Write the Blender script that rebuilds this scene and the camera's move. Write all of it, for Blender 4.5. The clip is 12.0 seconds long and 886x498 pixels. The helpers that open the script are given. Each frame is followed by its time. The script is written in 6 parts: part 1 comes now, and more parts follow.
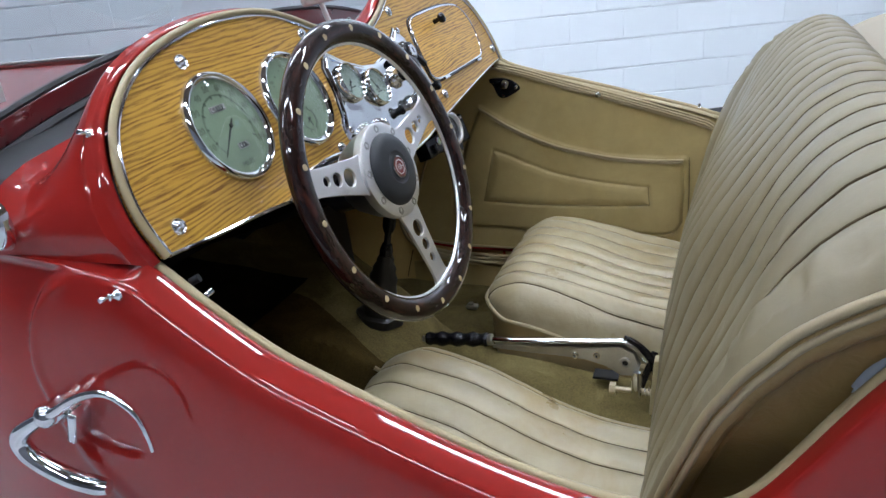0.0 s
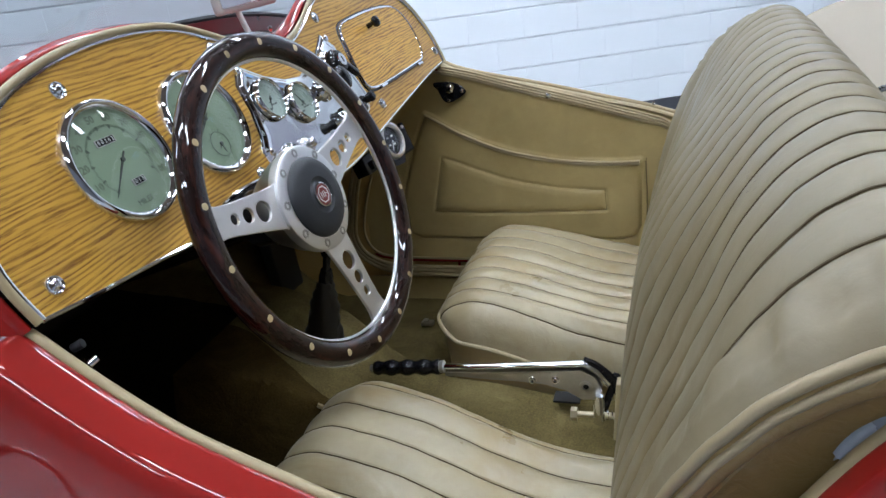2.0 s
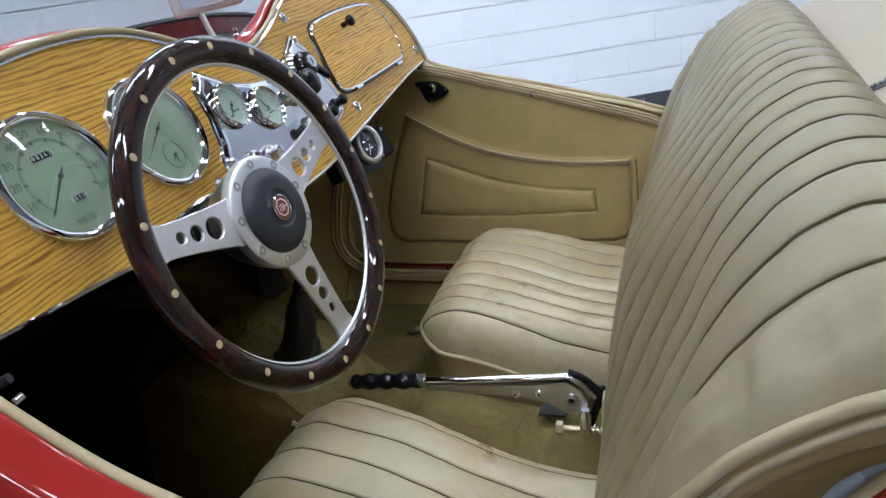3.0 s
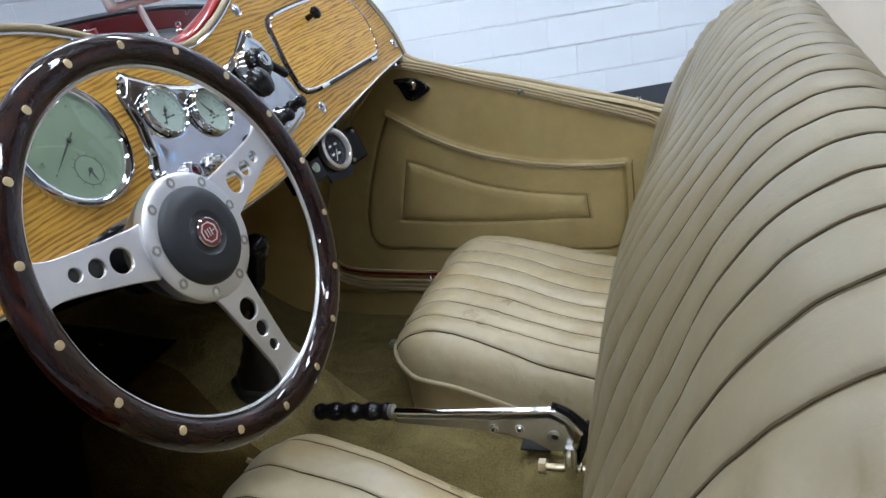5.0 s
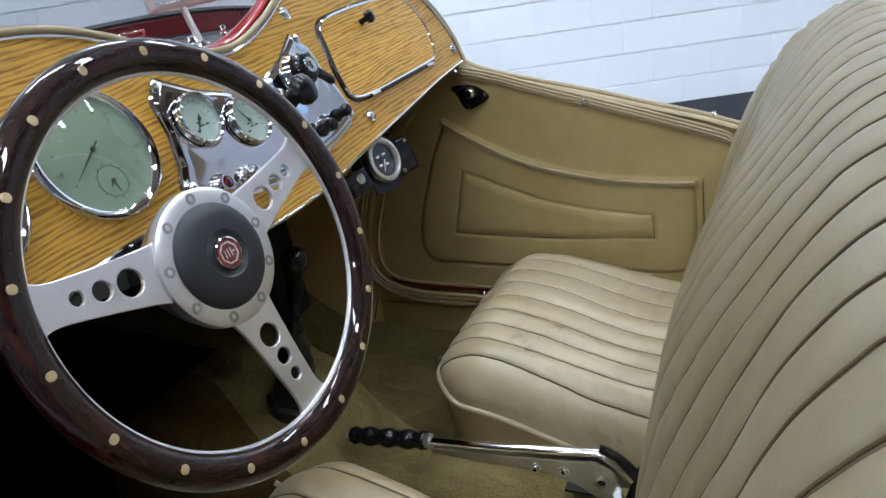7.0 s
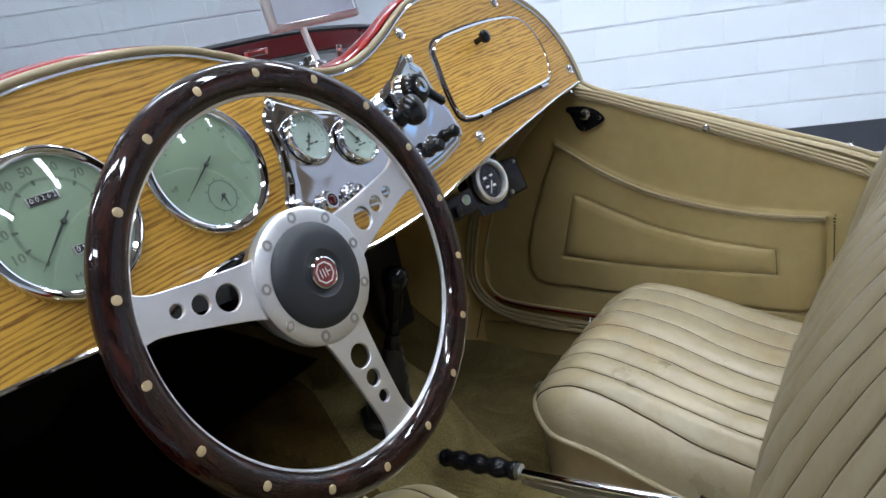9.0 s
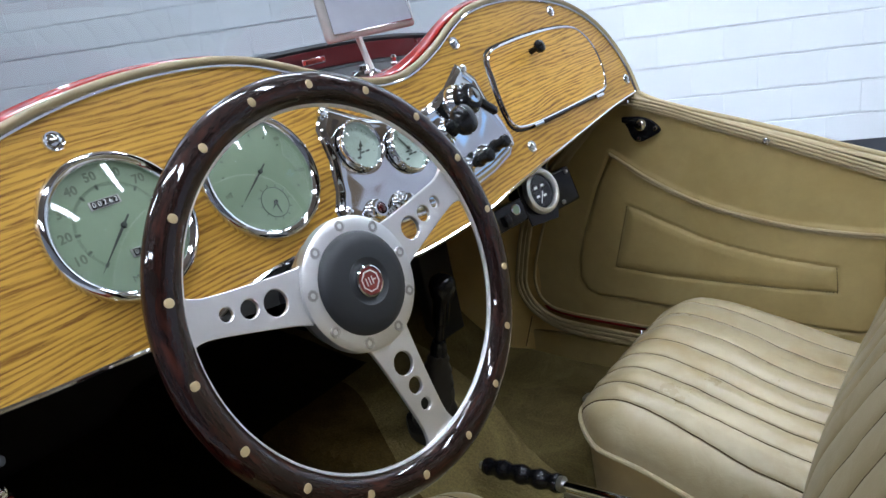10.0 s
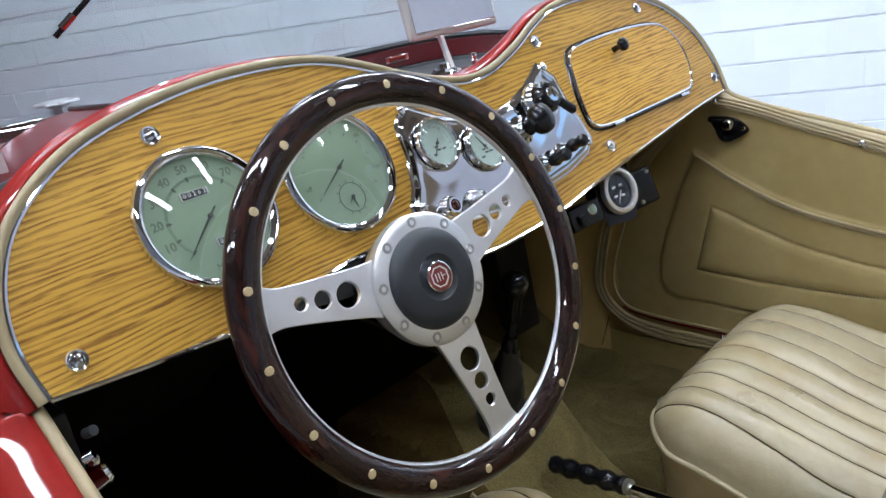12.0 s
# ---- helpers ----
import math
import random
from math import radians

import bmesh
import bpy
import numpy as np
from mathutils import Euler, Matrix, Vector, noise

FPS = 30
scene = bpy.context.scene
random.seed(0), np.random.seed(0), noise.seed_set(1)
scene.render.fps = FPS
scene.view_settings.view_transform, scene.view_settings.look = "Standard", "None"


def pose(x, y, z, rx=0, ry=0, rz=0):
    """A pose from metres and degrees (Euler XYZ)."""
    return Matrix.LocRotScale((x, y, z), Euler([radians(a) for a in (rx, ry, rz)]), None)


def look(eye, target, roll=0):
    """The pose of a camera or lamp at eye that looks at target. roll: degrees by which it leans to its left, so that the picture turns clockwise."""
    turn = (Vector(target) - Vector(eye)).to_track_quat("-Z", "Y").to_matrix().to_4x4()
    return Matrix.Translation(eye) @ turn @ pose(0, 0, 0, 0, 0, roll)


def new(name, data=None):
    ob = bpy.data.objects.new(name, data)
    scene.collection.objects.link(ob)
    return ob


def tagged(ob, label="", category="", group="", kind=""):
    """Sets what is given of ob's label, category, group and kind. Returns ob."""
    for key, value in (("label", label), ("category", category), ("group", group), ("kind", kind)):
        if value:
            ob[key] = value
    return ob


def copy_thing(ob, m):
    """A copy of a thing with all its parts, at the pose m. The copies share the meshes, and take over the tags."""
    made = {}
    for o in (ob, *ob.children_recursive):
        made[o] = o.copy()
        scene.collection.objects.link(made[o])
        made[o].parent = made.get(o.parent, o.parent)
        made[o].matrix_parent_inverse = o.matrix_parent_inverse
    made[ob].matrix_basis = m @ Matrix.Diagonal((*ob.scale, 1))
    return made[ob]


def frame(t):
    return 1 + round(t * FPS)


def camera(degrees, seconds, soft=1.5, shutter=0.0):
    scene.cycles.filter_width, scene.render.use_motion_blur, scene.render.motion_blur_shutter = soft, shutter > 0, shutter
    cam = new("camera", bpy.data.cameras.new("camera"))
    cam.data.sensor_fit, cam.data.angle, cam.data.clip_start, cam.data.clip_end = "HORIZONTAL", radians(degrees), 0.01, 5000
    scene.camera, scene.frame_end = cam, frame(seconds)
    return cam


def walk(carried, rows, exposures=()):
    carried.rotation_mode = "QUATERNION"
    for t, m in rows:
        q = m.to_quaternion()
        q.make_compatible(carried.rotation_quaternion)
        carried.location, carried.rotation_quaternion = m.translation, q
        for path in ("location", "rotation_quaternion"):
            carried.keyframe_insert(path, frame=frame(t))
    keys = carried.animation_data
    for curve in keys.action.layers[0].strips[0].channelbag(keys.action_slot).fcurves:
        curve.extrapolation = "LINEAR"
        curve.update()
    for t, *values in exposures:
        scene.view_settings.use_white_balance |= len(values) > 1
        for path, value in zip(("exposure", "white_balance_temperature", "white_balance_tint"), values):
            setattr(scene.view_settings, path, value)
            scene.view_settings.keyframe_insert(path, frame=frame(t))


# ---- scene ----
cam = camera(61.4, 12.0)
PATH = [
    (0, (0.003, -1.135, 1.177), (-0.701, 0.577, 0.42), -5.6),
    (0.5, (-0.001, -1.108, 1.179), (-0.677, 0.611, 0.414), -6.0),
    (1, (-0.002, -1.079, 1.18), (-0.651, 0.648, 0.408), -6.4),
    (1.5, (0.001, -1.052, 1.179), (-0.633, 0.68, 0.404), -6.9),
    (2, (0.009, -1.021, 1.177), (-0.617, 0.712, 0.399), -7.4),
    (2.5, (0.019, -0.99, 1.175), (-0.608, 0.74, 0.391), -7.8),
    (3, (0.031, -0.955, 1.171), (-0.604, 0.77, 0.382), -8.4),
    (3.5, (0.034, -0.921, 1.165), (-0.6, 0.802, 0.371), -8.8),
    (5.5, (0.044, -0.797, 1.151), (-0.628, 0.904, 0.341), -8.7),
    (6, (0.044, -0.776, 1.149), (-0.663, 0.913, 0.345), -8.6),
    (6.5, (0.045, -0.76, 1.147), (-0.71, 0.913, 0.353), -8.5),
    (7, (0.045, -0.746, 1.147), (-0.773, 0.903, 0.366), -8.6),
    (9, (0.052, -0.72, 1.153), (-1.035, 0.802, 0.445), -8.8),
    (9.5, (0.057, -0.717, 1.157), (-1.091, 0.767, 0.464), -8.8),
    (10, (0.063, -0.716, 1.16), (-1.147, 0.726, 0.482), -8.8),
    (10.5, (0.068, -0.716, 1.163), (-1.195, 0.682, 0.493), -8.9),
    (11, (0.073, -0.717, 1.165), (-1.243, 0.635, 0.502), -9.1),
    (11.5, (0.077, -0.716, 1.165), (-1.275, 0.601, 0.506), -9.2),
    (12, (0.081, -0.715, 1.167), (-1.295, 0.576, 0.504), -9.2),
]
walk(cam, [(t, look(eye, target, roll)) for t, eye, target, roll in PATH], [(0, 0.0), (7, 0.0), (9.5, 0.1), (12, 0.22)])
# ---- light ----
world = bpy.data.worlds.new("world")
scene.world = world
world.use_nodes = True
world.node_tree.nodes["Background"].inputs[0].default_value = (0.75, 0.85, 1.0, 1)
world.node_tree.nodes["Background"].inputs[1].default_value = 0.05

ROOM = radians(24.3)                    # the room stands askew to the car
R1 = Vector((math.cos(ROOM), math.sin(ROOM), 0))
R2 = Vector((-math.sin(ROOM), math.cos(ROOM), 0))
FLOOR, CEILING, WALL = -0.10, 3.7, 3.48
LAMP_GLOW = 47.0


# ---- materials ----
def nodes_of(name):
    m = bpy.data.materials.new(name)
    m.use_nodes = True
    nt = m.node_tree
    return m, nt, nt.nodes["Principled BSDF"]


def link(nt, a, b):
    nt.links.new(a, b)


def coords(nt, scale=(1, 1, 1), kind="Object", turn=(0, 0, 0)):
    tc = nt.nodes.new("ShaderNodeTexCoord")
    mp = nt.nodes.new("ShaderNodeMapping")
    mp.inputs["Scale"].default_value = scale
    mp.inputs["Rotation"].default_value = [radians(a) for a in turn]
    link(nt, tc.outputs[kind], mp.inputs["Vector"])
    return mp.outputs["Vector"]


def noise_tex(nt, vec, scale, detail=4, rough=0.55, distort=0.0):
    n = nt.nodes.new("ShaderNodeTexNoise")
    n.inputs["Scale"].default_value = scale
    n.inputs["Detail"].default_value = detail
    n.inputs["Roughness"].default_value = rough
    n.inputs["Distortion"].default_value = distort
    link(nt, vec, n.inputs["Vector"])
    return n.outputs["Fac"]


def ramp(nt, fac, stops):
    r = nt.nodes.new("ShaderNodeValToRGB")
    while len(r.color_ramp.elements) < len(stops):
        r.color_ramp.elements.new(0.5)
    for e, (p, c) in zip(r.color_ramp.elements, stops):
        e.position = p
        e.color = (*c, 1) if len(c) == 3 else c
    link(nt, fac, r.inputs["Fac"])
    return r.outputs["Color"]


def mixc(nt, fac, a, b, mode="MIX"):
    m = nt.nodes.new("ShaderNodeMix")
    m.data_type, m.blend_type = "RGBA", mode
    for socket, v in ((m.inputs[0], fac), (m.inputs[6], a), (m.inputs[7], b)):
        if isinstance(v, (int, float)):
            socket.default_value = v
        elif isinstance(v, tuple):
            socket.default_value = (*v, 1)
        else:
            link(nt, v, socket)
    return m.outputs[2]


def bump(nt, height, strength, distance, normal=None):
    b = nt.nodes.new("ShaderNodeBump")
    b.inputs["Strength"].default_value = strength
    b.inputs["Distance"].default_value = distance
    link(nt, height, b.inputs["Height"])
    if normal is not None:
        link(nt, normal, b.inputs["Normal"])
    return b.outputs["Normal"]


def surface(name, col, rough=0.5, metal=0.0, var=0.12, scale=14.0, fine=160.0, grain=0.0, gdist=0.0006,
            coat=0.0, dirt=None, dirt_at=0.62, rvar=0.08, random_piece=0.0):
    """A plain material with two scales of variation, fine relief and, if asked, stains."""
    m, nt, p = nodes_of(name)
    v = coords(nt)
    big = noise_tex(nt, v, scale, 5)
    small = noise_tex(nt, v, fine, 3)
    dark = tuple(c * (1 - var) for c in col)
    light = tuple(min(1, c * (1 + var)) for c in col)
    c = ramp(nt, big, [(0.3, dark), (0.7, light)])
    c = mixc(nt, 0.25, c, ramp(nt, small, [(0.35, dark), (0.65, light)]))
    if dirt:
        c = mixc(nt, ramp(nt, noise_tex(nt, v, scale * 0.6, 6, 0.65), [(dirt_at, (0, 0, 0)), (dirt_at + 0.12, (1, 1, 1))]), c, dirt)
    if random_piece:
        info = nt.nodes.new("ShaderNodeObjectInfo")
        k = ramp(nt, info.outputs["Random"], [(0, (1 - random_piece,) * 3), (1, (1, 1, 1))])
        c = mixc(nt, 1.0, c, k, "MULTIPLY")
    link(nt, c, p.inputs["Base Color"])
    r = nt.nodes.new("ShaderNodeMapRange")
    r.inputs["To Min"].default_value = max(0.0, rough - rvar)
    r.inputs["To Max"].default_value = min(1.0, rough + rvar)
    link(nt, big, r.inputs["Value"])
    link(nt, r.outputs["Result"], p.inputs["Roughness"])
    p.inputs["Metallic"].default_value = metal
    p.inputs["Coat Weight"].default_value = coat
    p.inputs["Coat Roughness"].default_value = 0.03
    if grain:
        link(nt, bump(nt, small, grain, gdist), p.inputs["Normal"])
    return m


def leather(name, col, rough=0.42, crease=0.25, wear=None, burnish=0.35, wrinkle=0.0):
    m, nt, p = nodes_of(name)
    v = coords(nt)
    big = noise_tex(nt, v, 9, 5, 0.6)
    mid = noise_tex(nt, v, 45, 4, 0.6, 0.6)
    c = ramp(nt, big, [(0.25, tuple(k * 0.86 for k in col)), (0.75, tuple(k * 1.08 for k in col))])
    c = mixc(nt, 0.18, c, ramp(nt, mid, [(0.3, tuple(k * 0.7 for k in col)), (0.7, tuple(k * 1.1 for k in col))]))
    tan = noise_tex(nt, v, 5.5, 6, 0.62, 1.0)
    c = mixc(nt, ramp(nt, tan, [(0.46, (0, 0, 0)), (0.68, (burnish,) * 3)]), c, tuple(k * f for k, f in zip(col, (0.80, 0.70, 0.52))))
    if wear:
        spots = noise_tex(nt, v, 130, 5, 0.7, 1.5)
        where = ramp(nt, noise_tex(nt, v, 11, 4, 0.6), [(0.52, (0, 0, 0)), (0.64, (1, 1, 1))])
        c = mixc(nt, mixc(nt, 1.0, ramp(nt, spots, [(0.58, (0, 0, 0)), (0.66, (0.6, 0.6, 0.6))]), where, "MULTIPLY"), c, wear)
    link(nt, c, p.inputs["Base Color"])
    cells = nt.nodes.new("ShaderNodeTexVoronoi")
    cells.inputs["Scale"].default_value = 620
    cells.feature = "DISTANCE_TO_EDGE"
    link(nt, v, cells.inputs["Vector"])
    n = bump(nt, cells.outputs["Distance"], 0.12, 0.0006)
    n = bump(nt, mid, crease, 0.004, n)
    if wrinkle:
        folds = nt.nodes.new("ShaderNodeTexNoise")
        folds.noise_type = "RIDGED_MULTIFRACTAL"
        folds.inputs["Scale"].default_value, folds.inputs["Detail"].default_value, folds.inputs["Distortion"].default_value = 13.0, 3.0, 1.2
        link(nt, v, folds.inputs["Vector"])
        n = bump(nt, folds.outputs["Fac"], wrinkle, 0.0035, n)
    link(nt, n, p.inputs["Normal"])
    r = ramp(nt, big, [(0.3, (rough - 0.07,) * 3), (0.7, (rough + 0.1,) * 3)])
    link(nt, r, p.inputs["Roughness"])
    return m


def oak(name, gain=1.0):
    m, nt, p = nodes_of(name)
    v = coords(nt, (1, 1, 1), turn=(0, 0, -2.5))
    sway = noise_tex(nt, coords(nt, (2.2, 7, 7)), 1.0, 2)
    mp = nt.nodes.new("ShaderNodeVectorMath")
    mp.operation = "MULTIPLY_ADD"
    cmb = nt.nodes.new("ShaderNodeCombineXYZ")
    link(nt, sway, cmb.inputs["Y"])
    link(nt, cmb.outputs[0], mp.inputs[0])
    mp.inputs[1].default_value = (0, 0.035, 0)
    link(nt, v, mp.inputs[2])

    def stretched(s):
        k = nt.nodes.new("ShaderNodeMapping")
        k.inputs["Scale"].default_value = s
        link(nt, mp.outputs[0], k.inputs["Vector"])
        return k.outputs["Vector"]

    sep = nt.nodes.new("ShaderNodeSeparateXYZ")
    link(nt, mp.outputs[0], sep.inputs[0])
    wob = nt.nodes.new("ShaderNodeMath")
    wob.operation = "MULTIPLY_ADD"
    wob.inputs[1].default_value = 0.015
    link(nt, noise_tex(nt, stretched((7, 70, 5)), 1.0, 3, 0.6), wob.inputs[0])
    link(nt, sep.outputs["Y"], wob.inputs[2])
    turns = nt.nodes.new("ShaderNodeMath")
    turns.operation = "MULTIPLY"
    turns.inputs[1].default_value = 1 / 0.0055
    link(nt, wob.outputs[0], turns.inputs[0])
    ring = nt.nodes.new("ShaderNodeMath")
    ring.operation = "FRACT"
    link(nt, turns.outputs[0], ring.inputs[0])
    late = ramp(nt, ring.outputs[0], [(0.0, (0.95,) * 3), (0.12, (0.45,) * 3), (0.30, (0.06,) * 3), (0.60, (0.06,) * 3), (0.88, (0.85,) * 3), (1.0, (0.95,) * 3)])
    patch = ramp(nt, noise_tex(nt, stretched((5, 75, 6)), 1.0, 4, 0.65), [(0.30, (0.45,) * 3), (0.56, (1, 1, 1))])
    streak = ramp(nt, noise_tex(nt, stretched((12, 420, 8)), 1.0, 4, 0.7), [(0.36, (0.5,) * 3), (0.58, (1, 1, 1))])
    pores = noise_tex(nt, stretched((28, 620, 40)), 1.0, 4, 0.7)
    tone = noise_tex(nt, stretched((1.5, 14, 4)), 1.0, 4)
    c = ramp(nt, tone, [(0.3, (0.50 * gain, 0.262 * gain, 0.037 * gain)), (0.7, (0.64 * gain, 0.360 * gain, 0.062 * gain))])
    dark = mixc(nt, 1.0, mixc(nt, 1.0, late, patch, "MULTIPLY"), streak, "MULTIPLY")
    c = mixc(nt, dark, c, (0.155, 0.060, 0.009))
    gate = mixc(nt, 1.0, ramp(nt, pores, [(0.54, (0, 0, 0)), (0.61, (0.85, 0.85, 0.85))]), ramp(nt, late, [(0.05, (0.30,) * 3), (0.5, (1, 1, 1))]), "MULTIPLY")
    c = mixc(nt, gate, c, (0.17, 0.068, 0.013))
    link(nt, c, p.inputs["Base Color"])
    p.inputs["Roughness"].default_value = 0.38
    p.inputs["Specular IOR Level"].default_value = 0.2
    p.inputs["Coat Weight"].default_value = 0.35
    p.inputs["Coat Roughness"].default_value = 0.04
    link(nt, bump(nt, pores, 0.05, 0.0004), p.inputs["Normal"])
    return m


def rim_wood(name):
    m, nt, p = nodes_of(name)
    v = coords(nt, (26, 9, 1), "UV")
    streak = noise_tex(nt, v, 1.0, 5, 0.6, 0.4)
    v2 = coords(nt, (120, 60, 1), "UV")
    fine = noise_tex(nt, v2, 1.0, 3)
    c = ramp(nt, streak, [(0.35, (0.003, 0.001, 0.0008)), (0.55, (0.013, 0.003, 0.0018)), (0.75, (0.075, 0.018, 0.008))])
    c = mixc(nt, 0.35, c, ramp(nt, fine, [(0.35, (0.003, 0.001, 0.0008)), (0.65, (0.025, 0.006, 0.003))]))
    link(nt, c, p.inputs["Base Color"])
    p.inputs["Roughness"].default_value = 0.4
    p.inputs["Specular IOR Level"].default_value = 0.1
    p.inputs["Coat Weight"].default_value = 1.0
    p.inputs["Coat Roughness"].default_value = 0.035
    return m


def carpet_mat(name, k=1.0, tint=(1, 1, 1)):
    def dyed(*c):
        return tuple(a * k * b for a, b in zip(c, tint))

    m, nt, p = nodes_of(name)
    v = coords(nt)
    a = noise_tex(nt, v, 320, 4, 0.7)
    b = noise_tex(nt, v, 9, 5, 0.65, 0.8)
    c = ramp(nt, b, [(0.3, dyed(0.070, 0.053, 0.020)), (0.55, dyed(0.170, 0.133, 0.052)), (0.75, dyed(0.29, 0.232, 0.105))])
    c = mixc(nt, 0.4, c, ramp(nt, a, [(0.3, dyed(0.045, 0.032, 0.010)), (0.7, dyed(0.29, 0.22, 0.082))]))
    link(nt, c, p.inputs["Base Color"])
    p.inputs["Roughness"].default_value = 0.95
    p.inputs["Specular IOR Level"].default_value = 0.1
    n = bump(nt, a, 0.7, 0.003)
    link(nt, bump(nt, b, 0.5, 0.02, n), p.inputs["Normal"])
    return m


def clear_glass(name, tint=(1, 1, 1), rough=0.0, weight=0.06):
    """A thin pane: clear, with the mirror-like sheen of glass."""
    m, nt, p = nodes_of(name)
    nt.nodes.remove(p)
    out = nt.nodes["Material Output"]
    tr = nt.nodes.new("ShaderNodeBsdfTransparent")
    tr.inputs[0].default_value = (*tint, 1)
    gl = nt.nodes.new("ShaderNodeBsdfGlossy")
    gl.inputs["Roughness"].default_value = rough
    lw = nt.nodes.new("ShaderNodeLayerWeight")
    lw.inputs["Blend"].default_value = 0.5
    pw = nt.nodes.new("ShaderNodeMath")
    pw.operation = "POWER"
    pw.inputs[1].default_value = 5.0
    link(nt, lw.outputs["Facing"], pw.inputs[0])
    fr = nt.nodes.new("ShaderNodeMath")
    fr.operation = "MULTIPLY_ADD"
    fr.inputs[1].default_value = 0.92
    fr.inputs[2].default_value = weight
    link(nt, pw.outputs[0], fr.inputs[0])
    mx = nt.nodes.new("ShaderNodeMixShader")
    link(nt, fr.outputs[0], mx.inputs[0])
    link(nt, tr.outputs[0], mx.inputs[1])
    link(nt, gl.outputs[0], mx.inputs[2])
    link(nt, mx.outputs[0], out.inputs["Surface"])
    return m


def glow(name, col, strength, body=0.9):
    m, nt, p = nodes_of(name)
    p.inputs["Base Color"].default_value = (body, body, body, 1)
    p.inputs["Emission Color"].default_value = (*col, 1)
    p.inputs["Emission Strength"].default_value = strength
    return m


def block_paint(name, col):
    m, nt, p = nodes_of(name)
    v = coords(nt)
    info = nt.nodes.new("ShaderNodeObjectInfo")
    a = noise_tex(nt, v, 3.0, 4)
    b = noise_tex(nt, v, 70, 4, 0.6)
    c = ramp(nt, a, [(0.3, tuple(k * 0.96 for k in col)), (0.7, col)])
    c = mixc(nt, 1.0, c, ramp(nt, info.outputs["Random"], [(0, (0.955, 0.955, 0.955)), (1, (1, 1, 1))]), "MULTIPLY")
    scuff = noise_tex(nt, v, 5.5, 8, 0.8, 2.0)
    c = mixc(nt, ramp(nt, scuff, [(0.70, (0, 0, 0)), (0.76, (0.25, 0.25, 0.25))]), c, (0.5, 0.5, 0.55))
    link(nt, c, p.inputs["Base Color"])
    p.inputs["Roughness"].default_value = 0.55
    link(nt, bump(nt, b, 0.25, 0.002), p.inputs["Normal"])
    return m


RED = surface("red_paint", (0.268, 0.013, 0.010), 0.35, 0, 0.06, 5, 60, coat=1.0, rvar=0.04)
RED.node_tree.nodes["Principled BSDF"].inputs["Specular IOR Level"].default_value = 0.05
WINE = surface("dusty_dark_red_paint", (0.085, 0.009, 0.012), 0.3, 0, 0.15, 12, 120, coat=0.9)
BONNET = surface("dusty_red_paint", (0.25, 0.016, 0.013), 0.4, 0, 0.08, 4, 60, coat=0.7, rvar=0.05)
BONNET.node_tree.nodes["Principled BSDF"].inputs["Coat Roughness"].default_value = 0.28
# Toe board carpet, its colour cut down to stand for deep shade.
TOE_SHADE = carpet_mat("shaded_toe_carpet", 0.10)
# Driver's floor carpet: the footwell's shade is mixed into its brown.
SHADED = carpet_mat("shaded_brown_carpet", 0.36, (1.12, 0.92, 0.66))
BOXING = leather("brown_cushion_side", (0.40, 0.300, 0.150), 0.5, 0.3)
CHROME = surface("chrome", (0.80, 0.81, 0.83), 0.06, 1.0, 0.03, 8, 90, rvar=0.03)
ALLOY = surface("brushed_alloy", (0.86, 0.855, 0.85), 0.40, 1.0, 0.04, 10, 300, grain=0.08, gdist=0.0002)
STEEL = surface("dull_steel", (0.46, 0.45, 0.43), 0.32, 1.0, 0.12, 20, 200)
BRASS = surface("brass", (0.60, 0.52, 0.36), 0.3, 1.0, 0.1, 60, 300)
RIVET = surface("pale_brass", (0.52, 0.40, 0.22), 0.5, 0.35, 0.08, 60, 300)
OAK = oak("oak_veneer")
LID_OAK = oak("pale_oak_veneer", 1.25)
RIM = rim_wood("mahogany")
BLACK = surface("black_plastic", (0.008, 0.008, 0.009), 0.18, 0, 0.2, 20, 300)
BLACK.node_tree.nodes["Principled BSDF"].inputs["Specular IOR Level"].default_value = 0.32
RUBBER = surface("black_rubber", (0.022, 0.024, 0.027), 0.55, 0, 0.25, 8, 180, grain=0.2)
HUBCAP = surface("slate_plastic", (0.019, 0.021, 0.024), 0.48, 0, 0.2, 12, 900, grain=0.5, gdist=0.0005)
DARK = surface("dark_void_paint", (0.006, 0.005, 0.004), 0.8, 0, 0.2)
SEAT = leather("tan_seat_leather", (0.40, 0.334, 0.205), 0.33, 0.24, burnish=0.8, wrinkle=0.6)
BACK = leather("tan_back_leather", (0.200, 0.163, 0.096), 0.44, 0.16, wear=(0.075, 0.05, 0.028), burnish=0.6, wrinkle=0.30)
CORD = leather("tan_cord", (0.30, 0.238, 0.138), 0.45, 0.2)
PIPE = leather("pale_piping", (0.44, 0.366, 0.215), 0.42, 0.12)
TRIM = leather("tan_edge_roll", (0.37, 0.292, 0.158), 0.45, 0.3)
VINYL = leather("olive_tan_vinyl", (0.44, 0.337, 0.142), 0.45, 0.1)
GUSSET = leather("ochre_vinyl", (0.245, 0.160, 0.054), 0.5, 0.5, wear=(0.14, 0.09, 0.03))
CANVAS = surface("beige_hood_cloth", (0.30, 0.255, 0.198), 0.85, 0, 0.05, 6, 700, grain=0.35)
CARPET = carpet_mat("olive_carpet", 0.9)
# Far footwell panel: missing light made up by a lighter colour.
LIT_PANEL = leather("lightened_tan_panel", (0.60, 0.42, 0.165), 0.55, 0.1)
DIAL = surface("green_dial", (0.20, 0.275, 0.175), 0.5, 0, 0.06, 30, 200)
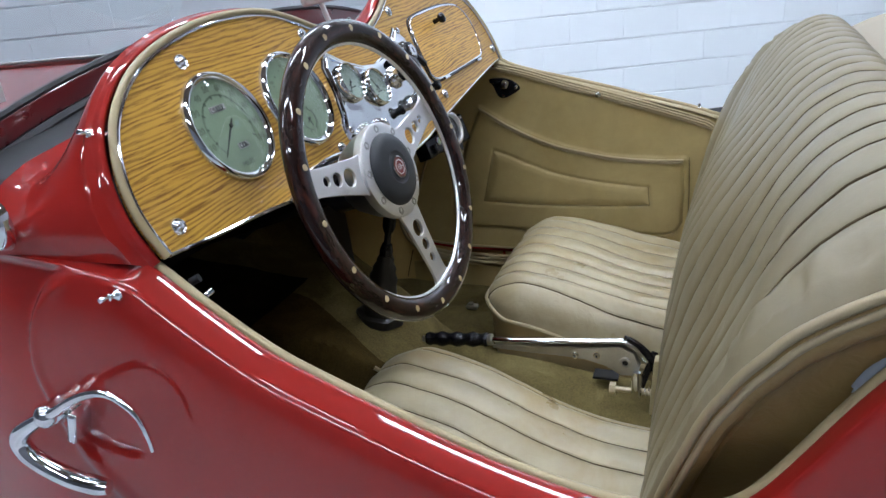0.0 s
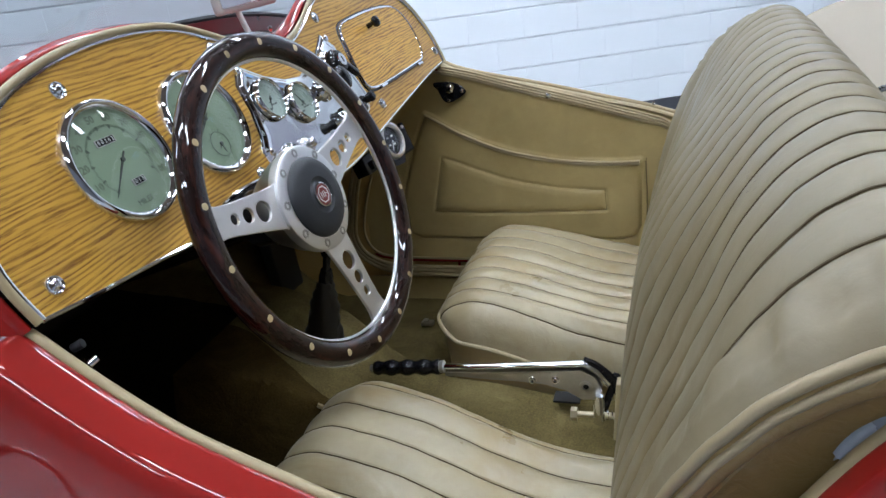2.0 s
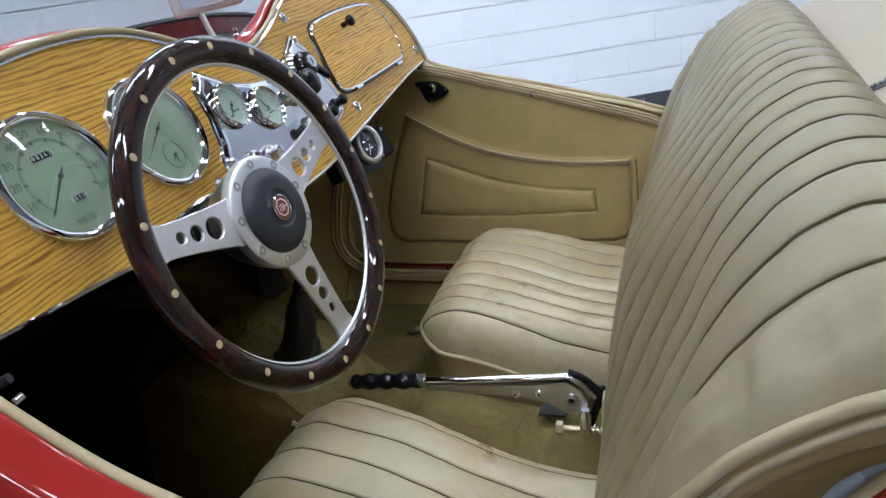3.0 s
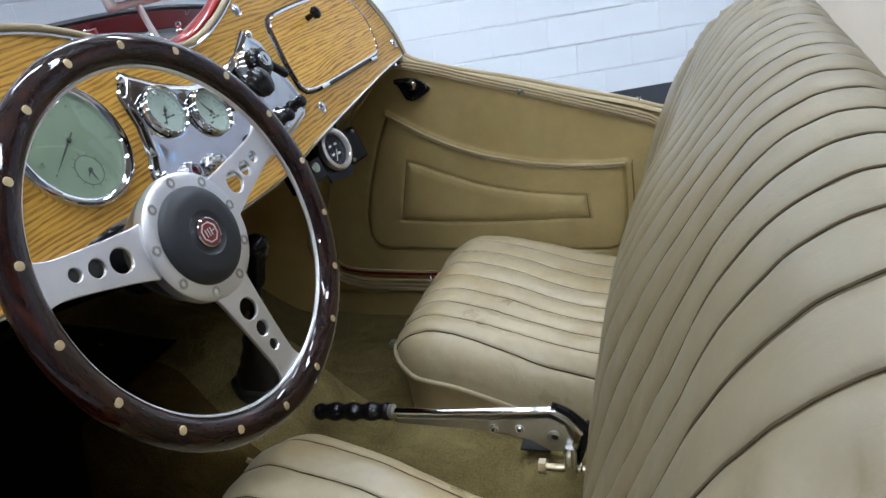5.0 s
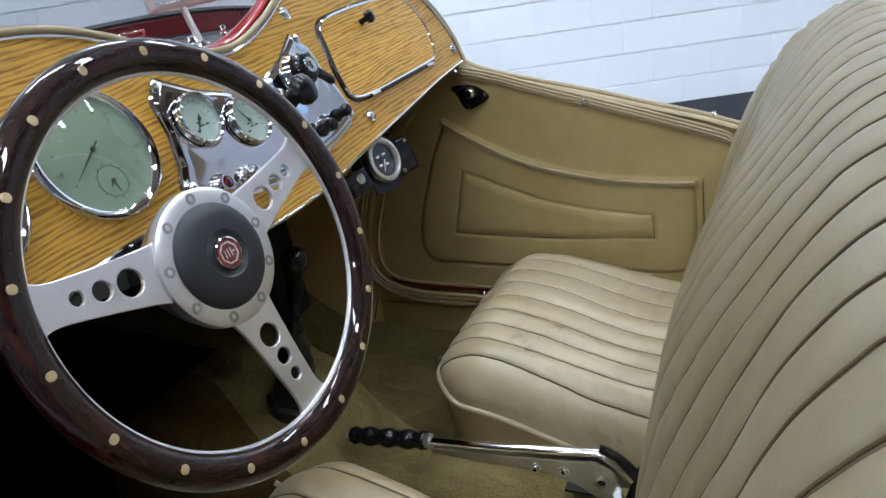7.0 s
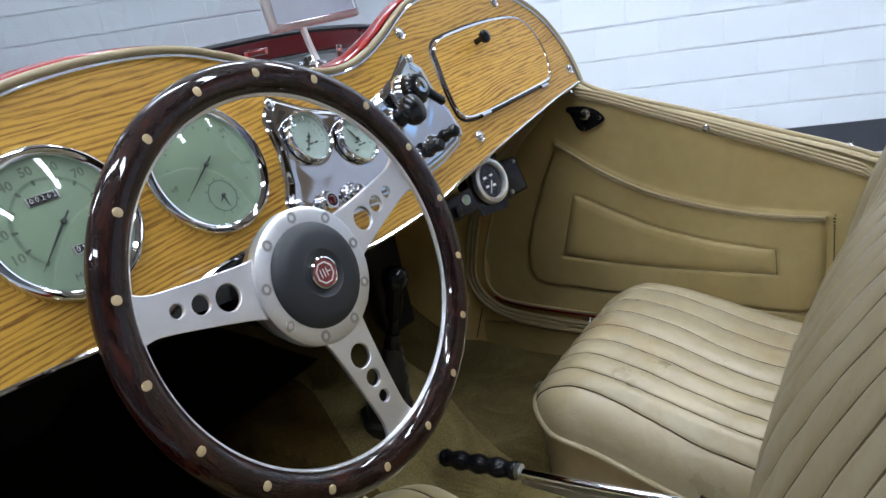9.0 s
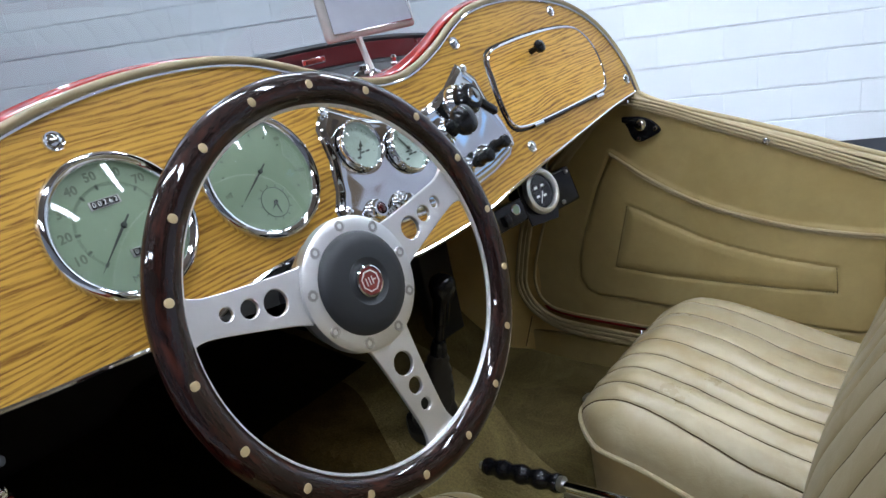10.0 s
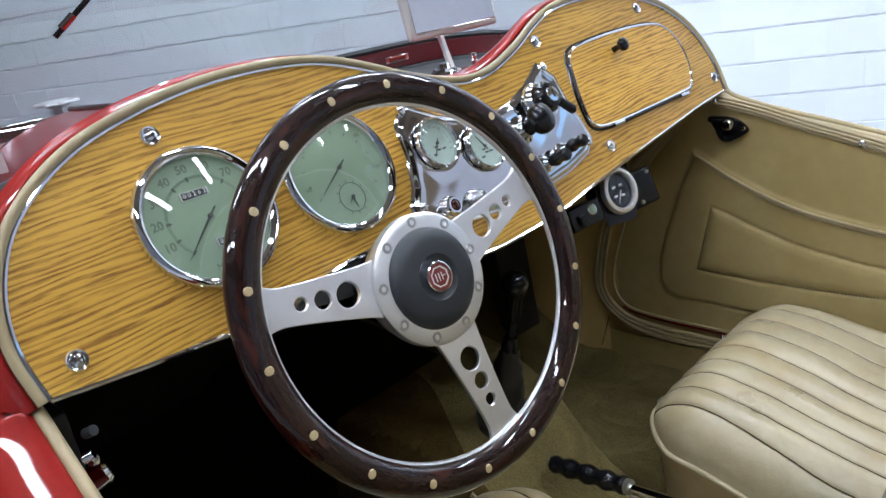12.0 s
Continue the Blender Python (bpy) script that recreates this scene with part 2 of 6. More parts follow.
DIAL_PALE = surface("pale_dial", (0.34, 0.42, 0.35), 0.5, 0, 0.08, 40, 200)
INK = surface("dark_ink", (0.035, 0.045, 0.035), 0.5, 0, 0.1)
FADED = surface("faded_ink", (0.065, 0.090, 0.058), 0.5, 0, 0.1)
PALE_INK = surface("pale_worn_ink", (0.115, 0.150, 0.095), 0.5, 0, 0.25, 160)
WHITE = surface("white_ink", (0.75, 0.75, 0.72), 0.5, 0, 0.05)
MAROON = surface("red_enamel", (0.20, 0.022, 0.018), 0.3, 0, 0.05, coat=0.6)
LENS = surface("red_lens", (0.07, 0.004, 0.004), 0.15, 0, 0.05, coat=1.0)
GLASS = clear_glass("instrument_glass")
SCREEN = clear_glass("windscreen_glass", (0.50, 0.52, 0.535), weight=0.09)
MIRROR = surface("mirror_silver", (0.86, 0.86, 0.86), 0.02, 1.0, 0.01, rvar=0.01)
GREYMETAL = surface("grey_painted_metal", (0.55, 0.53, 0.50), 0.4, 0.0, 0.06)
BOWSTEEL = surface("blue_grey_steel", (0.33, 0.37, 0.42), 0.28, 0.35, 0.1)
# Seam colour, darkened to hold the shade between the pleats.
SEAM_SHADE = surface("brown_shaded_seam", (0.088, 0.066, 0.039), 0.9, 0, 0.25, 30)
SEAM_SHADE.node_tree.nodes["Principled BSDF"].inputs["Specular IOR Level"].default_value = 0.0
THREAD = surface("thread", (0.42, 0.34, 0.2), 0.8, 0, 0.1)
HOLES = surface("dark_stitch_holes", (0.055, 0.040, 0.016), 0.9, 0, 0.1)
BLOCK = block_paint("white_block_paint", (0.885, 0.935, 0.955))
JOINT = surface("joint_paint", (0.82, 0.855, 0.875), 0.8, 0, 0.08)
PLASTER = surface("white_plaster", (0.76, 0.77, 0.79), 0.8, 0, 0.04, 2)
GREYWALL = surface("grey_wall_paint", (0.13, 0.135, 0.15), 0.8, 0, 0.08, 2)
COOLWALL = surface("cool_grey_wall_paint", (0.42, 0.42, 0.46), 0.8, 0, 0.06, 2)
TIMBER = surface("brown_boarding", (0.15, 0.105, 0.065), 0.7, 0, 0.12, 3)
DAYLIGHT = glow("window_daylight", (0.36, 0.62, 1.0), 0.95, 0.05)
STEELROOF = surface("brown_roof_boards", (0.12, 0.09, 0.065), 0.7, 0, 0.1, 2)
SKIRT = surface("dark_grey_skirting", (0.055, 0.06, 0.07), 0.5, 0, 0.12, 4)
CONCRETE = surface("grey_floor_paint", (0.46, 0.47, 0.49), 0.3, 0, 0.12, 2.2, 60, grain=0.08, dirt=(0.33, 0.33, 0.34))
LAMP = glow("lamp_diffuser", (0.855, 0.96, 1.13), LAMP_GLOW)
TYRE = surface("tyre", (0.02, 0.02, 0.021), 0.75, 0, 0.2)


# ---- builders ----
def part(name, bm, material, parent=None, label="", smooth=True, m=None):
    me = bpy.data.meshes.new(name)
    if smooth:
        for f in bm.faces:
            f.smooth = True
    bmesh.ops.recalc_face_normals(bm, faces=bm.faces)
    bm.to_mesh(me)
    bm.free()
    me.materials.append(material)
    ob = new(name, me)
    if parent is not None:
        ob.parent = parent
    if m is not None:
        ob.matrix_basis = m
    if smooth:
        me.set_sharp_from_angle(angle=radians(38))
    return tagged(ob, label)


def thing(name, label, category, group="", kind="", at=(0, 0, 0)):
    ob = new(name)
    ob.location = at
    ob.empty_display_size = 0.05
    return tagged(ob, label, category, group, kind)


def spline(pts, n=8, closed=False):
    """Catmull-Rom through the points."""
    P = [Vector(p) for p in pts]
    k = len(P)
    out = []
    for i in range(k if closed else k - 1):
        if closed:
            a, b, c, d = P[i - 1], P[i], P[(i + 1) % k], P[(i + 2) % k]
        else:
            a, b, c, d = P[max(i - 1, 0)], P[i], P[i + 1], P[min(i + 2, k - 1)]
        for j in range(n):
            t = j / n
            out.append(0.5 * ((2 * b) + (c - a) * t + (2 * a - 5 * b + 4 * c - d) * t * t + (3 * b - a - 3 * c + d) * t ** 3))
    if not closed:
        out.append(P[-1])
    return out


def grid(bm, rows, wrap=False):
    """Quads between rows of points; returns the vertices."""
    V = [[bm.verts.new(p) for p in r] for r in rows]
    for a, b in zip(V, V[1:]):
        for i in range(len(a) - (0 if wrap else 1)):
            j = (i + 1) % len(a)
            bm.faces.new((a[i], a[j], b[j], b[i]))
    return V


def tube(path, r, sides=8, closed=False, flat=1.0, cap=True, radii=None, bm=None, uv=False):
    """A round bar along a path; flat squashes it along its second side."""
    bm = bm or bmesh.new()
    P = [Vector(p) for p in path]
    n = len(P)
    rings, up = [], None
    for i, p in enumerate(P):
        a = P[i - 1] if (i or closed) else p
        b = P[(i + 1) % n] if (i < n - 1 or closed) else p
        d = (b - a).normalized()
        if up is None:
            up = d.orthogonal().normalized()
            if abs(d.z) < 0.9:
                up = (Vector((0, 0, 1)) - d * d.z).normalized()
        up = (up - d * up.dot(d)).normalized()
        side = d.cross(up)
        rr = radii[i] if radii else r
        rings.append([p + (side * math.cos(t) + up * flat * math.sin(t)) * rr for t in (2 * math.pi * k / sides for k in range(sides))])
    V = [[bm.verts.new(p) for p in ring] for ring in rings]
    lay = bm.loops.layers.uv.verify() if uv else None
    for i in range(n if closed else n - 1):
        a, b = V[i], V[(i + 1) % n]
        for k in range(sides):
            j = (k + 1) % sides
            f = bm.faces.new((a[k], a[j], b[j], b[k]))
            if lay:
                for lp, (s, t) in zip(f.loops, ((i, k), (i, k + 1), (i + 1, k + 1), (i + 1, k))):
                    lp[lay].uv = (s / n, t / sides)
    if cap and not closed:
        bm.faces.new(V[0][::-1])
        bm.faces.new(V[-1])
    return bm


def lathe(profile, sides=32, bm=None, m=None, arc=None):
    """Turns (radius, height) pairs about the local z axis."""
    bm = bm or bmesh.new()
    m = m or Matrix()
    rings = []
    for r, z in profile:
        if r < 1e-6:
            rings.append([bm.verts.new(m @ Vector((0, 0, z)))])
        else:
            rings.append([bm.verts.new(m @ Vector((r * math.cos(2 * math.pi * k / sides), r * math.sin(2 * math.pi * k / sides), z))) for k in range(sides)])
    for a, b in zip(rings, rings[1:]):
        for k in range(sides):
            j = (k + 1) % sides
            if len(a) == 1 and len(b) > 1:
                bm.faces.new((a[0], b[j], b[k]))
            elif len(b) == 1 and len(a) > 1:
                bm.faces.new((a[k], a[j], b[0]))
            elif len(a) > 1:
                bm.faces.new((a[k], a[j], b[j], b[k]))
    return bm


def box(size, at=(0, 0, 0), bev=0.0, bm=None, m=None):
    b = bmesh.new()
    bmesh.ops.create_cube(b, size=1.0)
    for v in b.verts:
        v.co = Vector((v.co.x * size[0], v.co.y * size[1], v.co.z * size[2]))
    if bev:
        bmesh.ops.bevel(b, geom=b.edges[:], offset=bev, segments=3, affect="EDGES", profile=0.6)
    for v in b.verts:
        v.co = (m @ v.co if m else v.co) + Vector(at)
    if bm is None:
        return b
    me = bpy.data.meshes.new("tmp")
    b.to_mesh(me)
    b.free()
    bm.from_mesh(me)
    bpy.data.meshes.remove(me)
    return bm


def plate(outer, holes=(), z0=0.0, z1=0.003, bev=0.0):
    """A flat sheet with an outline and holes, from height z0 to z1; bev rounds the upper rim."""
    bm = bmesh.new()
    loops = [[Vector((*p[:2], 0)) for p in outer]] + [[Vector((*p[:2], 0)) for p in h] for h in holes]
    levels = [(z0, 0.0), (z1 - bev, 0.0), (z1, bev)] if bev else [(z0, 0.0), (z1, 0.0)]
    rings = []
    for n, lp in enumerate(loops):
        k = len(lp)
        area = sum(lp[i].x * lp[(i + 1) % k].y - lp[(i + 1) % k].x * lp[i].y for i in range(k))
        turn = (1 if area > 0 else -1) * (1 if n == 0 else -1)
        inward = []
        for i in range(k):
            d = (lp[(i + 1) % k] - lp[i - 1]).normalized()
            inward.append(Vector((-d.y, d.x, 0)) * turn)
        stack = [[bm.verts.new((q + w * o) + Vector((0, 0, z))) for q, w in zip(lp, inward)] for z, o in levels]
        for a, b in zip(stack, stack[1:]):
            for i in range(k):
                j = (i + 1) % k
                bm.faces.new((a[i], a[j], b[j], b[i]))
        rings.append(stack)
    for level, nz in ((0, -1), (-1, 1)):
        edges = []
        for stack in rings:
            r = stack[level]
            edges += [bm.edges.get((r[i], r[(i + 1) % len(r)])) for i in range(len(r))]
        bmesh.ops.triangle_fill(bm, edges=edges, use_beauty=True, use_dissolve=False, normal=(0, 0, nz))
    return bm


def circle(c, r, n=24, a0=0.0):
    return [(c[0] + r * math.cos(a0 + 2 * math.pi * k / n), c[1] + r * math.sin(a0 + 2 * math.pi * k / n)) for k in range(n)]


def frame_of(o, x, y, z):
    return Matrix(((x[0], y[0], z[0], o[0]), (x[1], y[1], z[1], o[1]), (x[2], y[2], z[2], o[2]), (0, 0, 0, 1)))


def aim(o, z, x=(0, 1, 0)):
    """A pose at o whose z axis points along z."""
    z = Vector(z).normalized()
    x = Vector(x)
    x = (x - z * x.dot(z))
    x = x.normalized() if x.length > 1e-4 else z.orthogonal().normalized()
    return frame_of(Vector(o), x, z.cross(x), z)


def lettering(text, size, m, parent, material, name="lettering", weight=0.0):
    cu = bpy.data.curves.new("tmp", "FONT")
    cu.body, cu.size, cu.align_x, cu.align_y, cu.extrude, cu.resolution_u = text, size, "CENTER", "CENTER", 0.00012, 2
    cu.offset = weight
    ob = bpy.data.objects.new("tmp", cu)
    me = bpy.data.meshes.new_from_object(ob)
    bpy.data.objects.remove(ob)
    me.materials.clear()
    me.materials.append(material)
    out = new(name, me)
    out.parent = parent
    out.matrix_basis = m
    return out


def table(pts, x):
    xs, ys = zip(*pts)
    return float(np.interp(x, xs, ys))


def smooth01(t):
    t = min(1.0, max(0.0, t))
    return t * t * (3 - 2 * t)


def line_dist(px, py, pts, closed=False):
    """Distance of each grid point from a polyline; and whether it lies inside, for closed ones."""
    pts = [tuple(p[:2]) for p in pts]
    segs = list(zip(pts, pts[1:] + pts[:1])) if closed else list(zip(pts, pts[1:]))
    best = np.full(px.shape, 1e9)
    inside = np.zeros(px.shape, bool)
    for (ax, ay), (bx, by) in segs:
        dx, dy = bx - ax, by - ay
        t = np.clip(((px - ax) * dx + (py - ay) * dy) / (dx * dx + dy * dy + 1e-12), 0, 1)
        best = np.minimum(best, np.hypot(px - ax - t * dx, py - ay - t * dy))
        if closed and ay != by:
            inside ^= ((ay > py) != (by > py)) & (px < (bx - ax) * (py - ay) / (by - ay) + ax)
    return best, inside


# ---- the room ----
def room_at(a, b, z):
    return R1 * a + R2 * b + Vector((0, 0, z))


A0, A1, B0 = -7.2, 4.0, -4.6           # the room's ends along the block wall, and its near side


def slab(name, a0, a1, b0, b1, z0, z1, material, label):
    bm = bmesh.new()
    bmesh.ops.create_cube(bm, size=1.0)
    for v in bm.verts:
        v.co = room_at(a0 if v.co.x < 0 else a1, b0 if v.co.y < 0 else b1, z0 if v.co.z < 0 else z1)
    return tagged(part(name, bm, material, smooth=False), label, name.split("_")[0], kind="structure")


slab("floor", A0 - 0.2, A1 + 0.2, B0 - 0.2, WALL + 0.2, FLOOR - 0.2, FLOOR, CONCRETE, "light grey painted concrete workshop floor")
slab("ceiling", A0 - 0.2, A1 + 0.2, B0 - 0.2, WALL + 0.2, CEILING, CEILING + 0.2, STEELROOF, "dark brown boarded ceiling with strip lights")
slab("wall_south", A0 - 0.2, A1 + 0.2, B0 - 0.2, B0, FLOOR, CEILING, GREYWALL, "plain grey wall behind the camera")
slab("wall_west", A0 - 0.2, A0, B0, WALL, FLOOR, CEILING, GREYWALL, "plain grey end wall beyond the bonnet")
slab("wall_east", A1, A1 + 0.2, B0, WALL, FLOOR, 2.75, COOLWALL, "plain pale lilac-grey end wall behind the car")
slab("wall_gable", A1, A1 + 0.2, B0, WALL, 2.75, CEILING, TIMBER, "brown timber boarding over the end wall")
slab("window_1", A1 - 0.03, A1 - 0.004, 2.55, 3.2, 2.62, 2.90, DAYLIGHT, "high window with blue daylight")
slab("baseboard", A0, A1, WALL - 0.012, WALL + 0.02, FLOOR, 0.074, SKIRT, "dark grey skirting at the foot of the block wall")


def strip_light():
    lamp = thing("strip_light", "white fluorescent strip light fixed to the ceiling", "ceiling light", "strip lights")
    part("housing", box((1.56, 0.20, 0.05), (0, 0, -0.025), 0.008), PLASTER, lamp)
    part("diffuser", box((1.50, 0.15, 0.03), (0, 0, -0.066), 0.006), LAMP, lamp, "glowing opal diffuser")
    return lamp


first = strip_light()
spots = [(a, b) for b in (-2.9, -0.9, 0.9, 2.6) for a in (-3.3, -0.9, 1.45) if (a, b) != (1.45, -2.9)]
first.matrix_basis = Matrix.Translation(room_at(*spots[0], CEILING)) @ Matrix.Rotation(ROOM, 4, "Z")
for a, b in spots[1:]:
    copy_thing(first, Matrix.Translation(room_at(a, b, CEILING)) @ Matrix.Rotation(ROOM, 4, "Z"))


# ---- the car's body ----
car = thing("sports_car", "red open vintage roadster with tan trim and an oak dashboard", "car", at=(0, 0, 0))

DASH_O, DASH_U = Vector((-0.516, 0, 0.91)), Vector((0, 1, 0))
DASH_V = Vector((-0.45, 0, 1)).normalized()
DASH_N = DASH_U.cross(DASH_V)
DASH = frame_of(DASH_O, DASH_U, DASH_V, DASH_N)

HALF = [(0, 0.147), (0.05, 0.154), (0.11, 0.174), (0.16, 0.196), (0.21, 0.2125), (0.27, 0.2200), (0.35, 0.2185), (0.43, 0.2055),
        (0.50, 0.182), (0.555, 0.143), (0.584, 0.098), (0.595, 0.05), (0.590, 0.003)]
TOP = spline([(-u, v, 0) for u, v in HALF[::-1]] + [(u, v, 0) for u, v in HALF[1:]], 5)   # near corner, over both humps, far corner
LOW = spline([(0.590, 0.003, 0), (0.495, -0.003, 0), (0.365, -0.016, 0), (0.25, -0.028, 0), (0.134, -0.041, 0), (0.05, -0.052, 0), (-0.04, -0.056, 0),
              (-0.12, -0.053, 0), (-0.25, -0.034, 0), (-0.36, -0.018, 0), (-0.45, -0.009, 0), (-0.52, -0.004, 0), (-0.590, 0.003, 0)], 4)


def pushed(path, d):
    """The path moved outward by d, in its own plane."""
    out = []
    for i, p in enumerate(path):
        t = (path[min(i + 1, len(path) - 1)] - path[max(i - 1, 0)]).normalized()
        out.append(p + Vector((-t.y, t.x, 0)) * d)
    return out


def dash_to_car(p, n=0.0):
    return DASH_O + DASH_U * p.x + DASH_V * p.y + DASH_N * n


ARCH = spline([(0, 1.052, 0), (0.2, 1.043, 0), (0.35, 1.022, 0), (0.43, 1.008, 0), (0.50, 0.998, 0), (0.55, 0.989, 0), (0.60, 0.965, 0), (0.66, 0.90, 0)], 6)


def arch(y):
    return table([(p.x, p.y) for p in ARCH], abs(y))


# scuttle: a rolled rim round the dashboard, blending into a flatter cowl at the windscreen
rows = [[dash_to_car(p, n) for p in pushed(TOP, d)] for d, n in ((0.0070, -0.02), (0.0082, -0.0085), (0.0098, -0.0052), (0.0120, -0.0046), (0.0145, -0.0060), (0.0165, -0.0088), (0.0180, -0.0125))]
rim, far_edge = rows[-1], pushed(TOP, 0.0182)
low = [smooth01((1.06 - p.z) / 0.13) for p in rim]           # 0 over the humps, 1 at the foot of each side
corner = []
for p, q, w in zip(rim, far_edge, low):
    out = 0.004 + 0.010 * w
    c = dash_to_car(q, -0.018 - 0.006 * w) + Vector((0, math.copysign(out, p.y) * smooth01(abs(p.y) / 0.3), 0.003 + 0.011 * smooth01((0.95 - p.z) / 0.03)))
    corner.append(c)
ahead = []
for c, w in zip(corner, low):
    x = -0.735 + 0.055 * smooth01((0.42 - abs(c.y)) / 0.2)
    k = smooth01((1.045 - c.z) / 0.05)
    y = math.copysign((abs(c.y) + 0.004) * (1 - k) + max(abs(c.y), 0.645) * k, c.y)
    ahead.append(Vector((x, y, (c.z + 0.010) * w + (1 - w) * min(c.z, arch(y)))))
for f in (0.2, 0.45, 0.7, 0.88, 0.96):
    rows.append([a.lerp(b, f) for a, b in zip(rim, corner)])
for f in (0.03, 0.08, 0.16, 0.28, 0.4, 0.52, 0.64, 0.76, 0.88, 1.0):
    ring = []
    for a, b, w in zip(corner, ahead, low):
        z = a.z + (b.z - a.z) * smooth01(f * (1.6 - 0.6 * w))
        top = arch(a.y + (b.y - a.y) * f) + 0.03 * (1 - f)
        ring.append(Vector((a.x + (b.x - a.x) * f, a.y + (b.y - a.y) * f ** 1.15, z if z < top else z * (1 - f) + top * f)))
    rows.append(ring)
bm = bmesh.new()
grid(bm, rows)
part("scuttle", bm, RED, car, "glossy red scuttle with two humps")

apron = [rows[-1], [Vector((-0.80, p.y, max(p.z + 0.004, arch(p.y) + 0.004 if abs(p.y) < 0.56 else p.z))) for p in rows[-1]]]
apron.append([Vector((-0.812, p.y * 0.985, p.z + 0.008)) for p in apron[-1]])
bm = bmesh.new()
grid(bm, apron)
part("scuttle_apron", bm, RUBBER, car, "black rubber strip under the windscreen")

Z_NEAR = [(-0.56, 0.911), (-0.53, 0.903), (-0.50, 0.879), (-0.45, 0.843), (-0.40, 0.812), (-0.35, 0.790), (-0.30, 0.770), (-0.25, 0.750), (-0.20, 0.732), (-0.15, 0.717),
          (-0.10, 0.706), (-0.05, 0.702), (0.0, 0.711), (0.03, 0.725), (0.06, 0.767), (0.09, 0.816), (0.12, 0.860), (0.18, 0.922), (0.26, 0.97), (0.40, 1.0)]
Z_FAR = [(-0.56, 0.935), (-0.516, 0.905), (-0.49, 0.892), (-0.425, 0.873), (-0.286, 0.840), (-0.173, 0.810), (-0.076, 0.785), (-0.014, 0.765), (0.03, 0.767), (0.08, 0.775), (0.15, 0.79), (0.26, 0.80), (0.40, 0.81), (0.56, 0.81)]
SECTION = [(-0.004, -0.012), (0.0, -0.002), (0.004, 0.0050), (0.008, 0.0072), (0.013, 0.0070), (0.020, 0.0060), (0.028, 0.0046), (0.036, 0.0028), (0.0415, 0.0003), (0.046, -0.005), (0.0495, -0.013), (0.0520, -0.023), (0.0550, -0.040),
           (0.0572, -0.058), (0.0585, -0.080), (0.0600, -0.12), (0.0620, -0.20), (0.063, -0.30), (0.060, -0.40), (0.052, -0.48), (0.04, -0.54)]


def resampled(pts, fine, coarse, turn):
    """The curve at even steps: fine over its first part, coarse after."""
    P = spline([(a, b, 0) for a, b in pts], 40)
    out, run = [P[0]], 0.0
    for a, b in zip(P, P[1:]):
        run += (b - a).length
        if run >= (fine if b.y > turn else coarse):
            out.append(b)
            run = 0.0
    return [(p.x, p.y) for p in out + [P[-1]]]


SEC = resampled(SECTION, 0.0022, 0.0055, -0.05)
CREASE = [(-0.49, 0.950), (-0.524, 0.932), (-0.568, 0.921), (-0.607, 0.904), (-0.633, 0.885), (-0.650, 0.862), (-0.662, 0.835), (-0.666, 0.806), (-0.661, 0.780), (-0.650, 0.755), (-0.634, 0.725), (-0.612, 0.690), (-0.575, 0.648), (-0.50, 0.58), (-0.40, 0.50)]


def even(tab, step=0.004, soft=0.011):
    """The table as an evenly stepped curve with its small kinks smoothed away."""
    p = [(q.x, q.y) for q in spline([(a, b, 0) for a, b in tab], 8)]
    xs = np.arange(p[0][0], p[-1][0] + step / 2, step)
    ys = np.interp(xs, *zip(*p))
    k = np.exp(-0.5 * (np.arange(-12, 13) * step / soft) ** 2)
    k /= k.sum()
    pad = np.concatenate([2 * ys[0] - ys[12:0:-1], ys, 2 * ys[-1] - ys[-2:-14:-1]])
    return list(zip(xs, np.convolve(pad, k, "valid")))


FRONT = [(-1.35, 0.90), (-1.1, 0.918), (-0.9, 0.930), (-0.74, 0.927), (-0.66, 0.922), (-0.60, 0.916), (-0.57, 0.913)]
NEAR_TAB = [q for q in even(FRONT) if q[0] < -0.56] + [q for q in even(Z_NEAR) if q[0] > -0.552]
FAR_TAB = even(Z_FAR)


def tuck(x):
    """How far the body draws in behind the doors and ahead of the scuttle."""
    return 0.06 * smooth01((x - 0.2) / 0.35) + 0.16 * smooth01((-0.68 - x) / 0.75)


